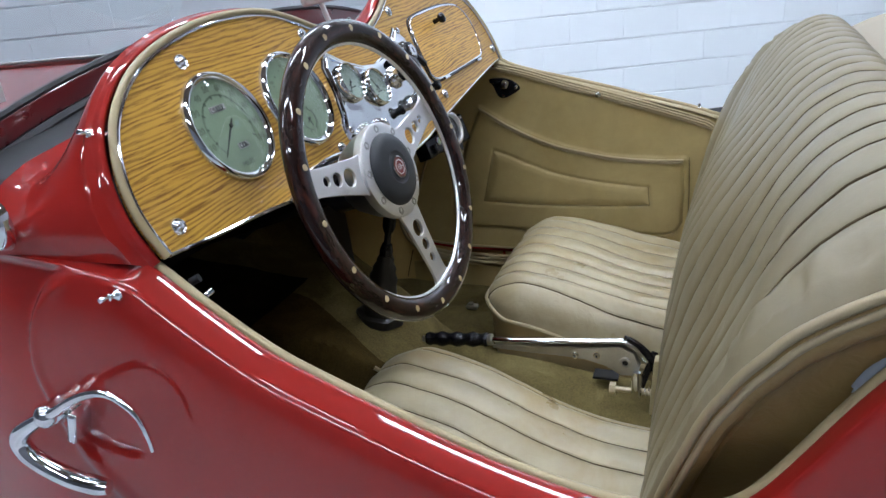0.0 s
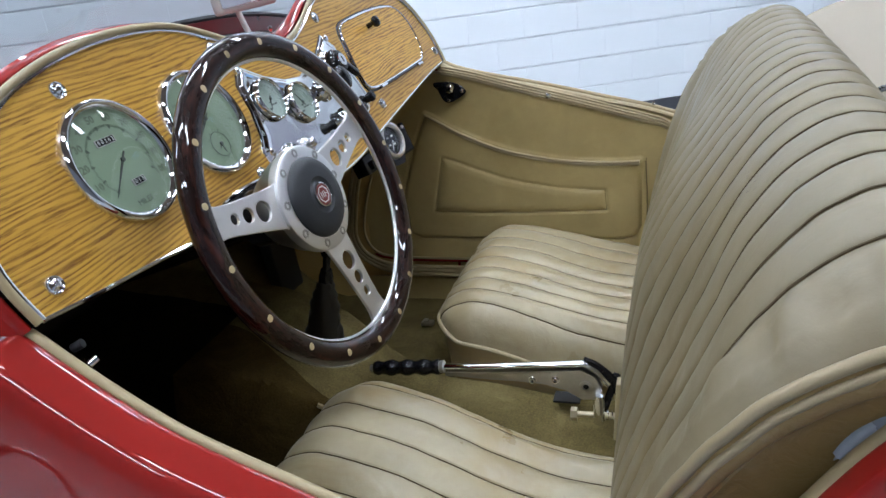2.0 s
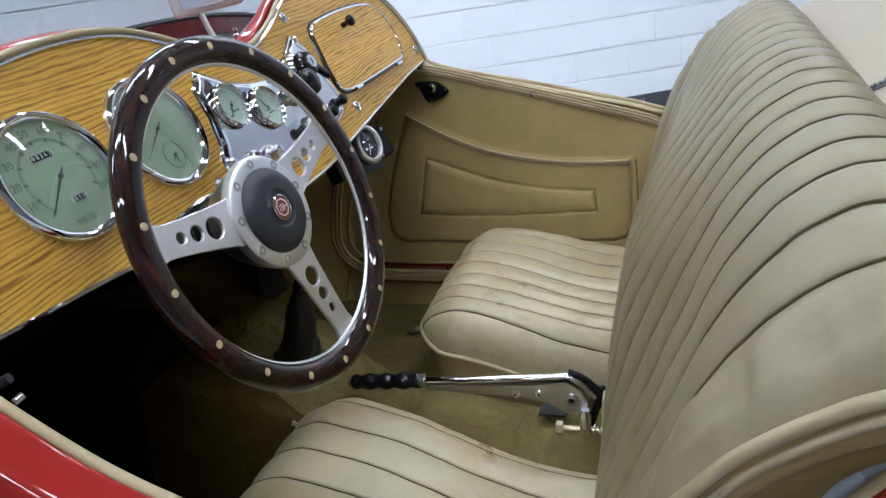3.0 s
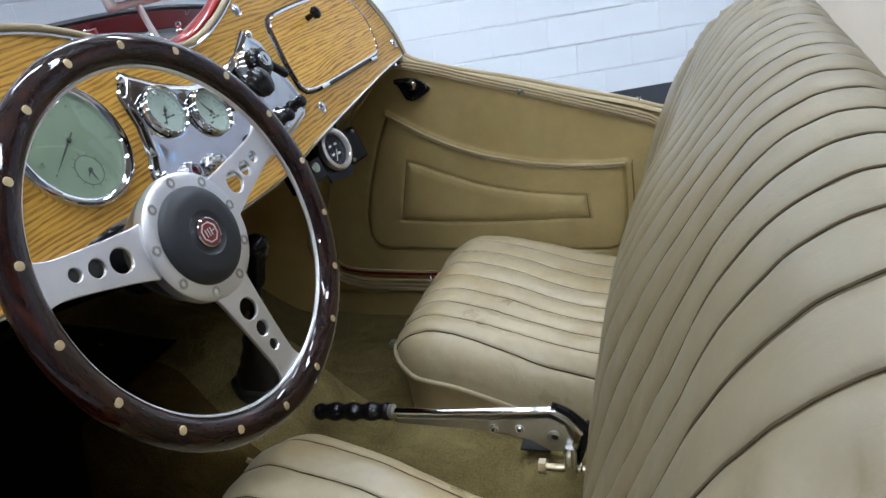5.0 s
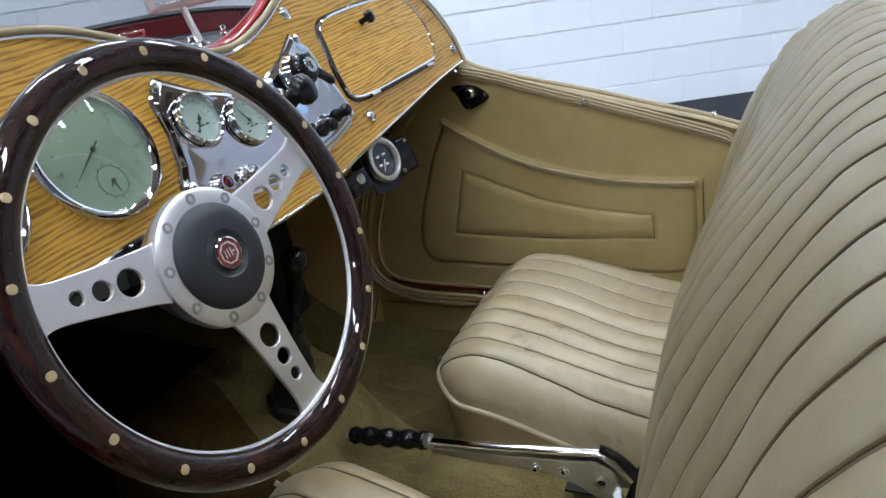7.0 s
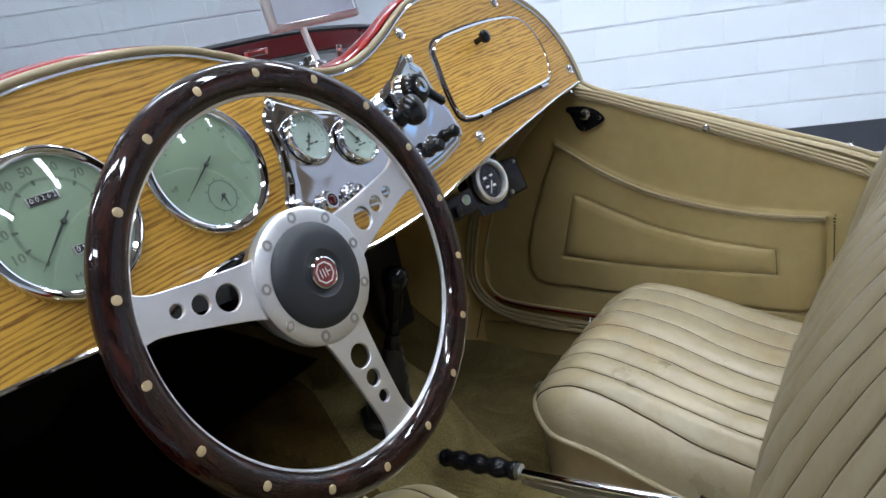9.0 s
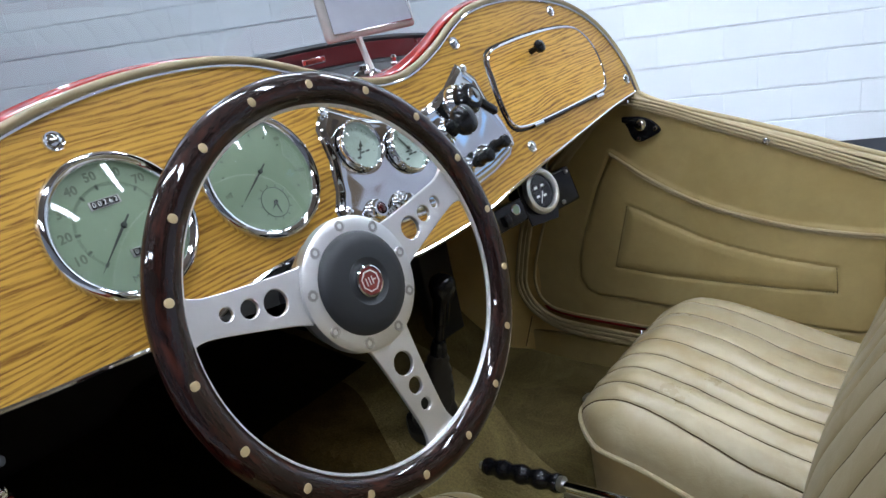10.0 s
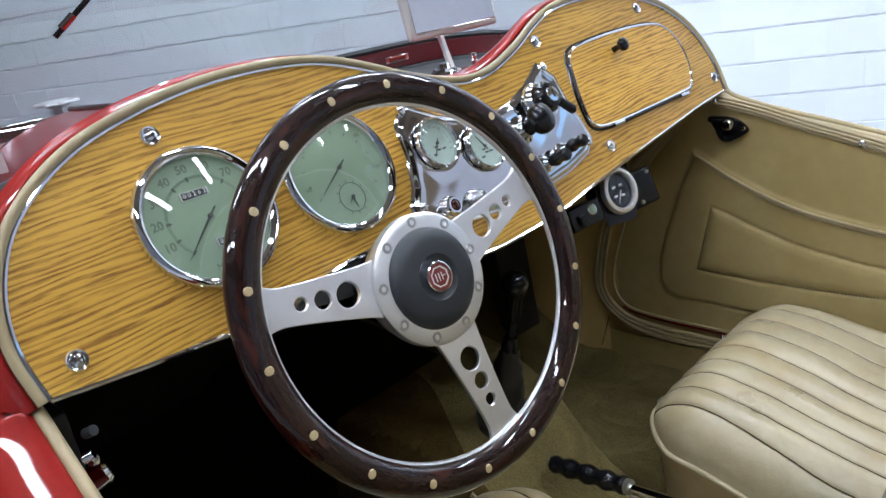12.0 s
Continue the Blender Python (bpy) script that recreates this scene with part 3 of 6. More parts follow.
def side_skin(s, tab, x0, x1, step=0.004, swell=False):
    rows = []
    n = round((x1 - x0) / step)
    for i in range(n + 1):
        x = x0 + (x1 - x0) * i / n
        top = table(tab, x)
        fore = smooth01((-0.530 - x) / 0.015)
        aft = 1 - 0.5 * smooth01((x + 0.03) / 0.10)
        row = []
        for dy, dz in SEC:
            z = top + dz * (1 if dz > -0.1 else (top - 0.32) / 0.54 if dz < -0.3 else 1)
            if dz > 0:
                z = top + dz * (1 - fore) * (0.35 + 0.65 * aft) if s < 0 else top - 0.001
            if s > 0:
                z -= 0.010
            row.append(Vector((x, s * (0.60 + dy * aft - tuck(x)), z)))
        rows.append(row)
    if swell:
        px, pz = np.array([[p.x for p in r] for r in rows]), np.array([[p.z for p in r] for r in rows])
        line = [(p.x, p.y) for p in spline([(a, b, 0) for a, b in CREASE], 5)]
        d, inside = line_dist(px, pz, line + [(1.0, 0.50), (1.0, 1.3), (-0.45, 1.3)], True)
        d, _ = line_dist(px, pz, line)
        d = np.where(inside, d, -d)
        u = np.clip((d + 0.013) / 0.016, 0, 1)
        lift = 0.0105 * (1 - (1 - u) ** 2) + 0.0018 * np.exp(-((d - 0.002) / 0.005) ** 2)
        lift += (1 - u) * np.clip(0.10 * (0.82 - pz), -0.006, 0.012)      # the panel ahead leans in towards its top
        for r, lr in zip(rows, lift):
            for p, k, (dy, dz) in zip(r, lr, SEC):
                p.y += s * (k - 0.0105) * smooth01((-0.50 - p.x) / 0.03) * smooth01((-dz + 0.006) / 0.02)
    bm = bmesh.new()
    grid(bm, rows)
    return bm


door_near = part("door", side_skin(-1, NEAR_TAB, -1.30, 0.0, swell=True), RED, car, "glossy red cutaway door, closed")
part("door", side_skin(1, FAR_TAB, -0.56, 0.0), RED, car, "red cutaway door with a tan inner panel, closed")
for s, tab in ((-1, NEAR_TAB), (1, FAR_TAB)):
    part("rear_quarter", side_skin(s, tab, 0.003, 0.55), RED, car, "glossy red rear quarter")
    if s > 0:
        part("scuttle_side", side_skin(s, even(FRONT + [(-0.56, 0.914), (-0.54, 0.914)]), -1.30, -0.563, 0.012), RED, car, "glossy red side below the scuttle")

# rear of the tub, floor pan and bulkhead close the body
bm = bmesh.new()
grid(bm, [[Vector((0.55, y, 1.0 - 0.02 * abs(y))) for y in np.linspace(-0.58, 0.58, 12)], [Vector((0.60, y, 0.8)) for y in np.linspace(-0.56, 0.56, 12)], [Vector((0.60, y, 0.42)) for y in np.linspace(-0.54, 0.54, 12)]])
part("tail_panel", bm, RED, car)
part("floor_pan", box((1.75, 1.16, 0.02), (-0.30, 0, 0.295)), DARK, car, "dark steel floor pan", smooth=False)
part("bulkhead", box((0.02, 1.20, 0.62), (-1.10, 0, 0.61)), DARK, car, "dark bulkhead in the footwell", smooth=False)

# wheels carry the car; they stay out of sight
for wx in (-1.95, 0.35):
    for s in (-1, 1):
        m = aim((wx, s * 0.62, FLOOR + 0.335), (0, s, 0), (1, 0, 0))
        wheel = part("wheel", lathe([(0.0, -0.01), (0.19, -0.01), (0.2, 0.02), (0.19, 0.03), (0.06, 0.05), (0.0, 0.05)], 28), STEEL, car, "", m=m)
        part("tyre", lathe([(0.20, -0.05), (0.29, -0.065), (0.33, -0.05), (0.335, 0), (0.33, 0.05), (0.29, 0.065), (0.20, 0.05)], 32), TYRE, wheel, "black rubber tyre")
part("chassis", box((2.55, 0.62, 0.09), (-0.80, 0, 0.235), 0.01), DARK, car, "dark chassis frame")
for wx in (-1.95, 0.35):
    part("axle", tube([(wx, -0.62, FLOOR + 0.335), (wx, 0.62, FLOOR + 0.335)], 0.03), DARK, car)

# bonnet with its long hinge, and the radiator cap
def ridge(x):
    return 1.047 + (x + 0.85) * 0.028


rows = []
for x in np.linspace(-0.815, -2.0, 20):
    w = 0.50 + (x + 0.815) * 0.16
    rows.append([Vector((x, y * w, ridge(x) - 0.012 - 0.135 * abs(y) ** 1.9)) for y in np.linspace(-1, 1, 25)])
bm = bmesh.new()
grid(bm, rows)
part("bonnet", bm, BONNET, car, "glossy red bonnet")
part("bonnet_hinge", tube([(x, 0, ridge(x) - 0.006) for x in np.linspace(-0.82, -2.0, 12)], 0.007, 8), STEEL, car, "long steel bonnet hinge")
rows = []
for z, k in ((0.95, 0.9), (0.62, 1.0), (0.35, 0.95)):
    rows.append([Vector((x, s * (0.50 + (x + 0.815) * 0.16) * k, z - 0.06)) for x in np.linspace(-1.12, -2.0, 8) for s in (1,)])
for s in (-1, 1):
    bm = bmesh.new()
    grid(bm, [[Vector((p.x, p.y * s, p.z)) for p in r] for r in rows])
    part("bonnet_side", bm, RED, car, "louvred red bonnet side")
part("radiator_shell", box((0.10, 0.46, 0.62), (-2.06, 0, 0.69), 0.04), CHROME, car, "chrome radiator shell")
cap = part("radiator_cap", lathe([(0, 0.034), (0.035, 0.033), (0.060, 0.029), (0.062, 0.024), (0.036, 0.019), (0.024, 0.012), (0.026, 0.0), (0.05, -0.004), (0.05, -0.01)], 8, m=Matrix.Translation((-2.08, 0, 1.000))), ALLOY, car, "bright octagonal radiator cap")

# edge rolls in tan hide
near_tab, far_tab = NEAR_TAB, FAR_TAB
for s, tab in ((-1, near_tab), (1, far_tab)):
    pts = [Vector((x, s * ((0.5985 if s < 0 else 0.5955) - tuck(x)), table(tab, x) + (0.003 if s < 0 else 0.005))) for x in np.linspace(-0.528 if s < 0 else -0.52, 0.45, 160)]
    part("edge_roll", tube(pts, 0.0054 if s < 0 else 0.0052, 10), TRIM, car, "tan hide roll along the cockpit edge")
    part("roll_end", lathe([(0.0054, 0.0), (0.0048, 0.0025), (0.003, 0.0045), (0, 0.0052)], 12, m=aim(pts[0], pts[0] - pts[1])), TRIM, car)
part("edge_binding", tube([Vector((x, 0.588 - tuck(x), table(far_tab, x) - 0.001)) for x in np.linspace(-0.52, 0.10, 90)], 0.0085, 10, flat=0.55), TRIM, car, "flat tan binding below the far edge roll")
roll = [dash_to_car(p, 0.002) for p in pushed(TOP, 0.0062)]
part("dash_roll", tube(roll, 0.0042, 10), TRIM, car, "tan hide roll round the dashboard")

# windscreen with its red lower rail
def rail_z(y):
    return 1.088 - 0.052 * (abs(y) / 0.5) ** 2.5


bm = bmesh.new()
grid(bm, [[Vector((-0.80 + dx, y, rail_z(y) + dz)) for dx, dz in ((-0.006, 0), (0.004, 0), (0.0065, -0.003), (0.0065, -0.029), (0.004, -0.032), (-0.006, -0.032))] for y in np.linspace(-0.57, 0.57, 41)], True)
screen = part("windscreen_rail", bm, WINE, car, "red windscreen rail with black seal")
part("seal", tube([(-0.797, y, rail_z(y) + 0.002) for y in np.linspace(-0.57, 0.57, 41)], 0.005, 6), RUBBER, screen, "black glazing seal")
part("lower_seal", tube([(-0.797, y, rail_z(y) - 0.038) for y in np.linspace(-0.57, 0.57, 41)], 0.008, 6), RUBBER, screen, "black rubber seal")
LEAN_BACK = 0.10
bm = bmesh.new()
grid(bm, [[Vector((-0.80 + LEAN_BACK * h, y, rail_z(y) + h)) for y in np.linspace(-0.57, 0.57, 25)] for h in (0.0, 0.32)])
pane = part("pane", bm, SCREEN, screen, "clear windscreen glass")
pane.visible_shadow = False
for s in (-1, 1):
    part("post", tube([(-0.80, s * 0.575, 0.95), (-0.80 + LEAN_BACK * 0.33, s * 0.575, 1.38)], 0.011, 8), RED, screen)
part("top_rail", tube([(-0.80 + LEAN_BACK * 0.33, y, 1.395) for y in (-0.58, 0, 0.58)], 0.012, 8), RED, screen)
part("wiper", tube([(-0.783, -0.41, 1.176), (-0.778, -0.36, 1.214), (-0.765, -0.235, 1.34), (-0.762, -0.2, 1.375)], 0.0030, 8), BLACK, screen, "black wiper blade")
part("wiper_tip", tube([(-0.7825, -0.402, 1.183), (-0.781, -0.386, 1.195)], 0.0042, 8), CHROME, screen, "chrome wiper clip")
part("maker_plate", box((0.003, 0.046, 0.010), (-0.781, 0.062, rail_z(0.06) - 0.016), 0.001), CHROME, screen, "small oval chrome plate")
part("plate_field", box((0.003, 0.032, 0.006), (-0.779, 0.062, rail_z(0.06) - 0.016), 0.001), MAROON, screen)
part("tax_disc", box((0.001, 0.045, 0.022), (-0.797, -0.515, 1.062)), surface("paper_sticker", (0.5, 0.5, 0.48), 0.8), screen, "faded paper sticker on the glass", smooth=False)
# chrome bracket at the foot of the near post
bm = bmesh.new()
grid(bm, [[Vector((-0.666 + 0.017 * math.cos(t) * k, -0.645 - h * 0.7, 0.960 + 0.028 * math.sin(t) * k)) for t in np.linspace(0, 2 * math.pi, 24, endpoint=False)] for k, h in ((1, 0), (0.95, 0.012), (0.75, 0.022), (0.4, 0.028), (0.02, 0.03))], True)
part("post_bracket", bm, CHROME, car, "chrome windscreen bracket")


def fastener(at, along, parent=car, r=0.0062, flat=False):
    """A turned chrome stud on a round foot."""
    k = 0.6 if flat else 1.0
    return part("tonneau_stud", lathe([(a, b * k) for a, b in [(0, 0.020), (r * 0.55, 0.0195), (r * 0.75, 0.0165), (r * 0.55, 0.0135), (r * 0.5, 0.011), (r * 0.85, 0.0095), (r * 0.85, 0.0075), (r * 0.5, 0.0055), (r * 1.3, 0.002), (r * 1.35, 0)]], 14,
                                       m=aim(at, along)), CHROME, parent, "chrome fastening stud")


fastener((-0.534, -0.650, 0.896), (-0.25, -1, 0.1), r=0.0046)
fastener((-0.586, -0.576, 1.030), (-0.25, -0.8, 0.45), r=0.0046)
fastener((-0.62, 0.055, 1.054), (0.1, 0, 1), r=0.0055)
fastener((-0.283, 0.573, 0.827), (0.0, -1, 0.3), r=0.0055, flat=True)
fastener((-0.065, 0.598, 0.787), (0.0, -0.6, 1), r=0.005, flat=True)
fastener((-0.545, 0.602, 0.93), (0.3, -0.2, 1), r=0.005)
ring = part("lift_ring", lathe([(0.005, 0.001), (0.0055, 0.005), (0.0105, 0.007), (0.0145, 0.004), (0.015, 0.0)], 22, m=aim((-0.096, -0.632, 0.713), (0.05, -0.35, 1))), CHROME, car, "chrome fastening ring on the door top")
part("spring_stud", lathe([(0, 0.009), (0.003, 0.008), (0.0035, 0.003), (0.004, 0)], 12, m=aim((-0.096, -0.632, 0.713), (0.05, -0.35, 1))), BLACK, ring)

# outside door handle: a curved chrome bar on a pivot
hub = Vector((-0.628, -0.650, 0.766))
bar = spline([(-0.502, -0.690, 0.750), (-0.503, -0.690, 0.764), (-0.509, -0.690, 0.787), (-0.522, -0.690, 0.801), (-0.540, -0.690, 0.809), (-0.562, -0.690, 0.806), (-0.588, -0.691, 0.795), (-0.616, -0.692, 0.778), (-0.646, -0.693, 0.762),
              (-0.670, -0.694, 0.746), (-0.679, -0.694, 0.732), (-0.671, -0.694, 0.717), (-0.650, -0.693, 0.704), (-0.621, -0.692, 0.694), (-0.594, -0.691, 0.691), (-0.576, -0.690, 0.691)], 6)
nb = len(bar)
radii = [0.0026 + 0.0026 * smooth01(i / nb * 3) + 0.0050 * smooth01((i / nb - 0.38) * 4) - 0.003 * smooth01((i / nb - 0.92) * 12) for i in range(nb)]
handle = part("door_handle", tube(bar, 0.007, 14, radii=radii, flat=0.85), CHROME, door_near, "curved chrome door handle")
part("handle_pivot", lathe([(0.019, -0.006), (0.019, 0.002), (0.0175, 0.006), (0.0145, 0.009), (0.0135, 0.016), (0.0150, 0.020), (0.0150, 0.026), (0.0120, 0.034), (0.0130, 0.040), (0.011, 0.048), (0.006, 0.052), (0, 0.053)], 24, m=aim(hub, (-0.05, -1, 0.12))), CHROME, door_near, "chrome handle boss")
part("handle_block", box((0.011, 0.026, 0.038), (-0.612, -0.672, 0.752), 0.0045, m=Matrix.Rotation(radians(18), 3, "Y").to_4x4()), CHROME, door_near)


# ---- dashboard ----
dash = part("dashboard", plate([(p.x, p.y) for p in TOP] + [(p.x, p.y) for p in LOW[1:-1]], (), -0.014, 0.0, 0.002), OAK, car, "varnished golden oak dashboard with double hump", m=DASH)
part("edge_strip", tube([Vector((p.x, p.y, 0.001)) for p in pushed(TOP, 0.0003)], 0.0027, 8), CHROME, dash, "chrome edging strip")
part("lower_strip", tube([Vector((p.x, p.y, -0.0005)) for p in pushed(LOW, 0.0006)], 0.0026, 8), CHROME, dash, "thin chrome lower edging")
# Unseen sheet, added to stop light leaking into the footwell from above.
part("footwell_light_block", box((0.54, 1.12, 0.02), (-0.84, 0, 0.905)), DARK, car, "unseen dark sheet keeping light out of the footwell", smooth=False)


def cup_screw(u, v):
    s = part("screw_cup", lathe([(0.0098, 0.0), (0.0098, 0.002), (0.0084, 0.0038), (0.0066, 0.0034), (0.0060, 0.0028)], 24, m=Matrix.Translation((u, v, 0))), CHROME, dash, "chrome cup washer")
    head = lathe([(0.0059, 0.0028), (0.0054, 0.0042), (0.0033, 0.0052), (0.0, 0.0055)], 18, m=Matrix.Translation((u, v, 0)))
    for t in (0.4, 0.4 + math.pi / 2):
        box((0.0070, 0.0012, 0.0008), (u, v, 0.0053), 0, head, Matrix.Rotation(t, 3, "Z").to_4x4())
    part("screw", head, CHROME, dash)


for u, v in ((-0.424, 0.1835), (-0.561, 0.0228), (-0.210, 0.0075), (-0.155, 0.177), (0.151, 0.176), (0.209, -0.002), (0.576, 0.031), (0.4356, 0.1865)):
    cup_screw(u, v)


def instrument(name, u, v, r, face, label, ticks):
    at = Matrix.Translation((u, v, 0))
    g = part(name, lathe([(r * 0.832, 0.001), (r * 0.838, 0.0040), (r * 0.862, 0.0068), (r * 0.885, 0.0076), (r * 0.900, 0.0086), (r * 0.925, 0.0090), (r * 0.955, 0.0080), (r * 0.980, 0.0056), (r * 0.996, 0.0025), (r, 0.0)], 72), CHROME, car, label, m=DASH @ at)
    part("dial", lathe([(0, 0.0012), (r * 0.845, 0.0012)], 48), face, g, "pale green dial")
    pane = part("glass", lathe([(r * 0.846 * k, 0.0102 - 0.105 * r * k * k if r > 0.04 else 0.0084 - 0.125 * r * k * k) for k in (0, 0.15, 0.3, 0.45, 0.6, 0.7, 0.8, 0.9, 1.0)], 48), GLASS, g, "clear instrument glass")
    pane.visible_shadow = False
    return g


def needle(g, deg, length, tail, w, parent_z=0.0022, c=(0, 0)):
    pts = [(-tail, -w * 0.7), (length * 0.2, -w), (length, -w * 0.12), (length, w * 0.12), (length * 0.2, w), (-tail, w * 0.7)]
    part("needle", plate(pts, (), 0, 0.0008), INK, g, "dark needle", False, Matrix.Translation((*c, parent_z)) @ Matrix.Rotation(radians(deg), 4, "Z"))
    part("needle_boss", lathe([(0, 0.0026), (w * 2.1, 0.002), (w * 2.3, 0)], 16, m=Matrix.Translation((*c, parent_z))), INK, g)


def tick(bm, a, r0, r1, w, c=(0, 0)):
    box((r1 - r0, w, 0.0003), (c[0] + (r0 + r1) / 2 * math.cos(a), c[1] + (r0 + r1) / 2 * math.sin(a), 0.0015), 0, bm, Matrix.Rotation(a, 3, "Z").to_4x4())


RB = 0.0702
speedo = instrument("speedometer", -0.406, 0.0965, RB, DIAL, "green speedometer in a chrome bezel", 0)
bm = bmesh.new()
for i in range(101):
    a = radians(224.6 - i * 2.56)
    tick(bm, a, 0.0380 if i % 10 else 0.0362, 0.0412, 0.0005 if i % 10 else 0.0020)
part("scale", bm, FADED, speedo, "", False)
for i, t in enumerate(("10", "20", "30", "40", "50", "60", "70", "80", "90", "100")):
    a = radians(224.6 - (i + 1) * 25.6)
    lettering(t, 0.0116, Matrix.Translation((0.0492 * math.cos(a), 0.0492 * math.sin(a), 0.0014)), speedo, PALE_INK, weight=0.00035)
lettering("MILES", 0.0092, Matrix.Translation((-0.003, -0.0475, 0.0014)), speedo, FADED)


def counter(g, text, u, v, w, h, cell):
    part("counter_window", box((w, h, 0.0010), (u, v, 0.0015), 0.0003), STEEL, g, "small counter window")
    for i, ch in enumerate(text):
        x = u + (i - (len(text) - 1) / 2) * cell
        part("counter_wheel", box((cell * 0.9, h * 0.82, 0.0006), (x, v, 0.0021)), BLACK, g, "", False)
        lettering(ch, h * 0.86, Matrix.Translation((x, v, 0.0026)), g, WHITE)


counter(speedo, "00262", -0.004, 0.0240, 0.0285, 0.0078, 0.0051)
counter(speedo, "013", 0.005, -0.0260, 0.0190, 0.0076, 0.0051)
needle(speedo, -138, 0.049, 0.011, 0.0012, c=(0.001, 0.0))

tacho = instrument("tachometer", -0.249, 0.0955, RB, DIAL, "green tachometer with a small clock, chrome bezel", 0)
bm = bmesh.new()
for i in range(12):
    a = radians(-150 - i * 22)
    tick(bm, a, 0.0425, 0.0452, 0.0015)
for i in range(12):
    tick(bm, radians(30 * i), 0.0170, 0.0198, 0.0009, (0.0, -0.0305))
part("scale", bm, FADED, tacho, "", False)
bm = bmesh.new()
for i in range(5):
    a = radians(-170 - i * 50)
    for j in (-1, 0, 1):
        box((0.0016, 0.0040, 0.0003), (0.049 * math.cos(a) + 0.002 + j * 0.0028, 0.049 * math.sin(a), 0.0015), 0.0001, bm)
part("figures", bm, PALE_INK, tacho, "", False)
bm = bmesh.new()
tube([(0.0160 * math.cos(t), -0.0305 + 0.0160 * math.sin(t), 0.0014) for t in np.linspace(0, 2 * math.pi, 36, endpoint=False)], 0.0004, 5, True, bm=bm)
part("clock_ring", bm, INK, tacho)
needle(tacho, -146, 0.041, 0.011, 0.0011, c=(0.0, 0.004))
needle(tacho, -85, 0.0125, 0.002, 0.0008, 0.002, (0.0, -0.0305))
needle(tacho, -140, 0.0088, 0.002, 0.0010, 0.002, (0.0, -0.0305))

# chrome centre plate with two gauges, lamps, switches
PLATE = [(-0.131, 0.148), (-0.155, 0.122), (-0.158, 0.085), (-0.170, 0.050), (-0.184, 0.030), (-0.182, 0.012), (-0.150, -0.002), (-0.10, -0.014), (-0.04, -0.020), (0.03, -0.020),
         (0.10, -0.012), (0.152, 0.000), (0.175, 0.020), (0.170, 0.050), (0.160, 0.085), (0.157, 0.122), (0.131, 0.148), (0.085, 0.122), (0.04, 0.106), (0.0, 0.101), (-0.04, 0.106), (-0.085, 0.122)]
plate_path = []
for i, p in enumerate(PLATE):
    q = PLATE[(i + 1) % len(PLATE)]
    plate_path += [p, ((p[0] + q[0]) / 2, (p[1] + q[1]) / 2)]
panel = part("instrument_panel", plate(plate_path, (), 0.0, 0.003, 0.002), CHROME, car, "polished chrome instrument plate", m=DASH @ Matrix.Translation((0, 0, 0.0005)))
# the pressed field: a bead inside the edge, soft collars round the gauges, a faint ripple
pu, pv = np.meshgrid(np.linspace(-0.186, 0.178, 320), np.linspace(-0.022, 0.150, 160))
pd, pin = line_dist(pu, pv, plate_path, True)
rise = np.clip((pd - 0.0015) / 0.0085, 0, 1)
ph_ = 0.0022 + 0.0028 * rise ** 2 * (3 - 2 * rise) + 0.0006 * np.exp(-((pd - 0.0095) / 0.0045) ** 2)
for gu, gv, gr in ((-0.112, 0.087, 0.0315), (-0.041, 0.064, 0.0315), (0.093, 0.093, 0.028)):
    rr = np.hypot(pu - gu, pv - gv)
    ph_ = ph_ + 0.0006 * np.exp(-((rr - gr - 0.002) / 0.008) ** 2)
ph_ = ph_ + 0.00009 * np.sin(pu * 75 + pv * 48) + 0.00005 * np.sin(pu * 146 - pv * 101 + 1.0)
bm = bmesh.new()
W = {}
for j in range(160):
    for i in range(320):
        if pin[j, i] and pd[j, i] > 0.0012:
            W[i, j] = bm.verts.new((pu[j, i], pv[j, i], ph_[j, i]))
for j in range(159):
    for i in range(319):
        q = [(i, j), (i + 1, j), (i + 1, j + 1), (i, j + 1)]
        if all(k in W for k in q):
            bm.faces.new([W[k] for k in q])
part("raised_field", bm, CHROME, panel, "pressed raised centre")
for u, v in ((-0.138, 0.138), (0.138, 0.138), (-0.170, 0.024), (0.160, 0.016)):
    part("panel_screw", lathe([(0.0062, 0.003), (0.0056, 0.0066), (0.003, 0.008), (0, 0.0083)], 18, m=Matrix.Translation((u, v, 0))), CHROME, panel)
for nm, u, v, d, lab in (("oil_gauge", -0.112, 0.087, -125, "small pale oil pressure gauge, chrome bezel"), ("ammeter", -0.041, 0.064, 118, "small pale ammeter, chrome bezel")):
    g = instrument(nm, u, v, 0.0315, DIAL_PALE, lab, 0)
    g.matrix_basis = g.matrix_basis @ Matrix.Translation((0, 0, 0.0075))
    bm = bmesh.new()
    for i in range(13):
        tick(bm, radians(210 - i * 20), 0.0195, 0.0225, 0.0007)
    for i in range(4):
        box((0.006, 0.0022, 0.0003), (0.009 * math.cos(i * 1.4 + 0.5), -0.008 + 0.005 * math.sin(i * 2.1), 0.0015), 0, bm)
    part("scale", bm, INK, g, "", False)
    needle(g, d, 0.0185, 0.006, 0.0009)


def knob(name, u, v, base, prof, mat, label, lean=(0, 0, 1)):
    k = part(name, lathe(base, 20), CHROME, car, label, m=DASH @ Matrix.Translation((u, v, 0.005)))
    part("cap", lathe(prof, 24, m=aim((0, 0, 0), lean)), mat, k)
    return k


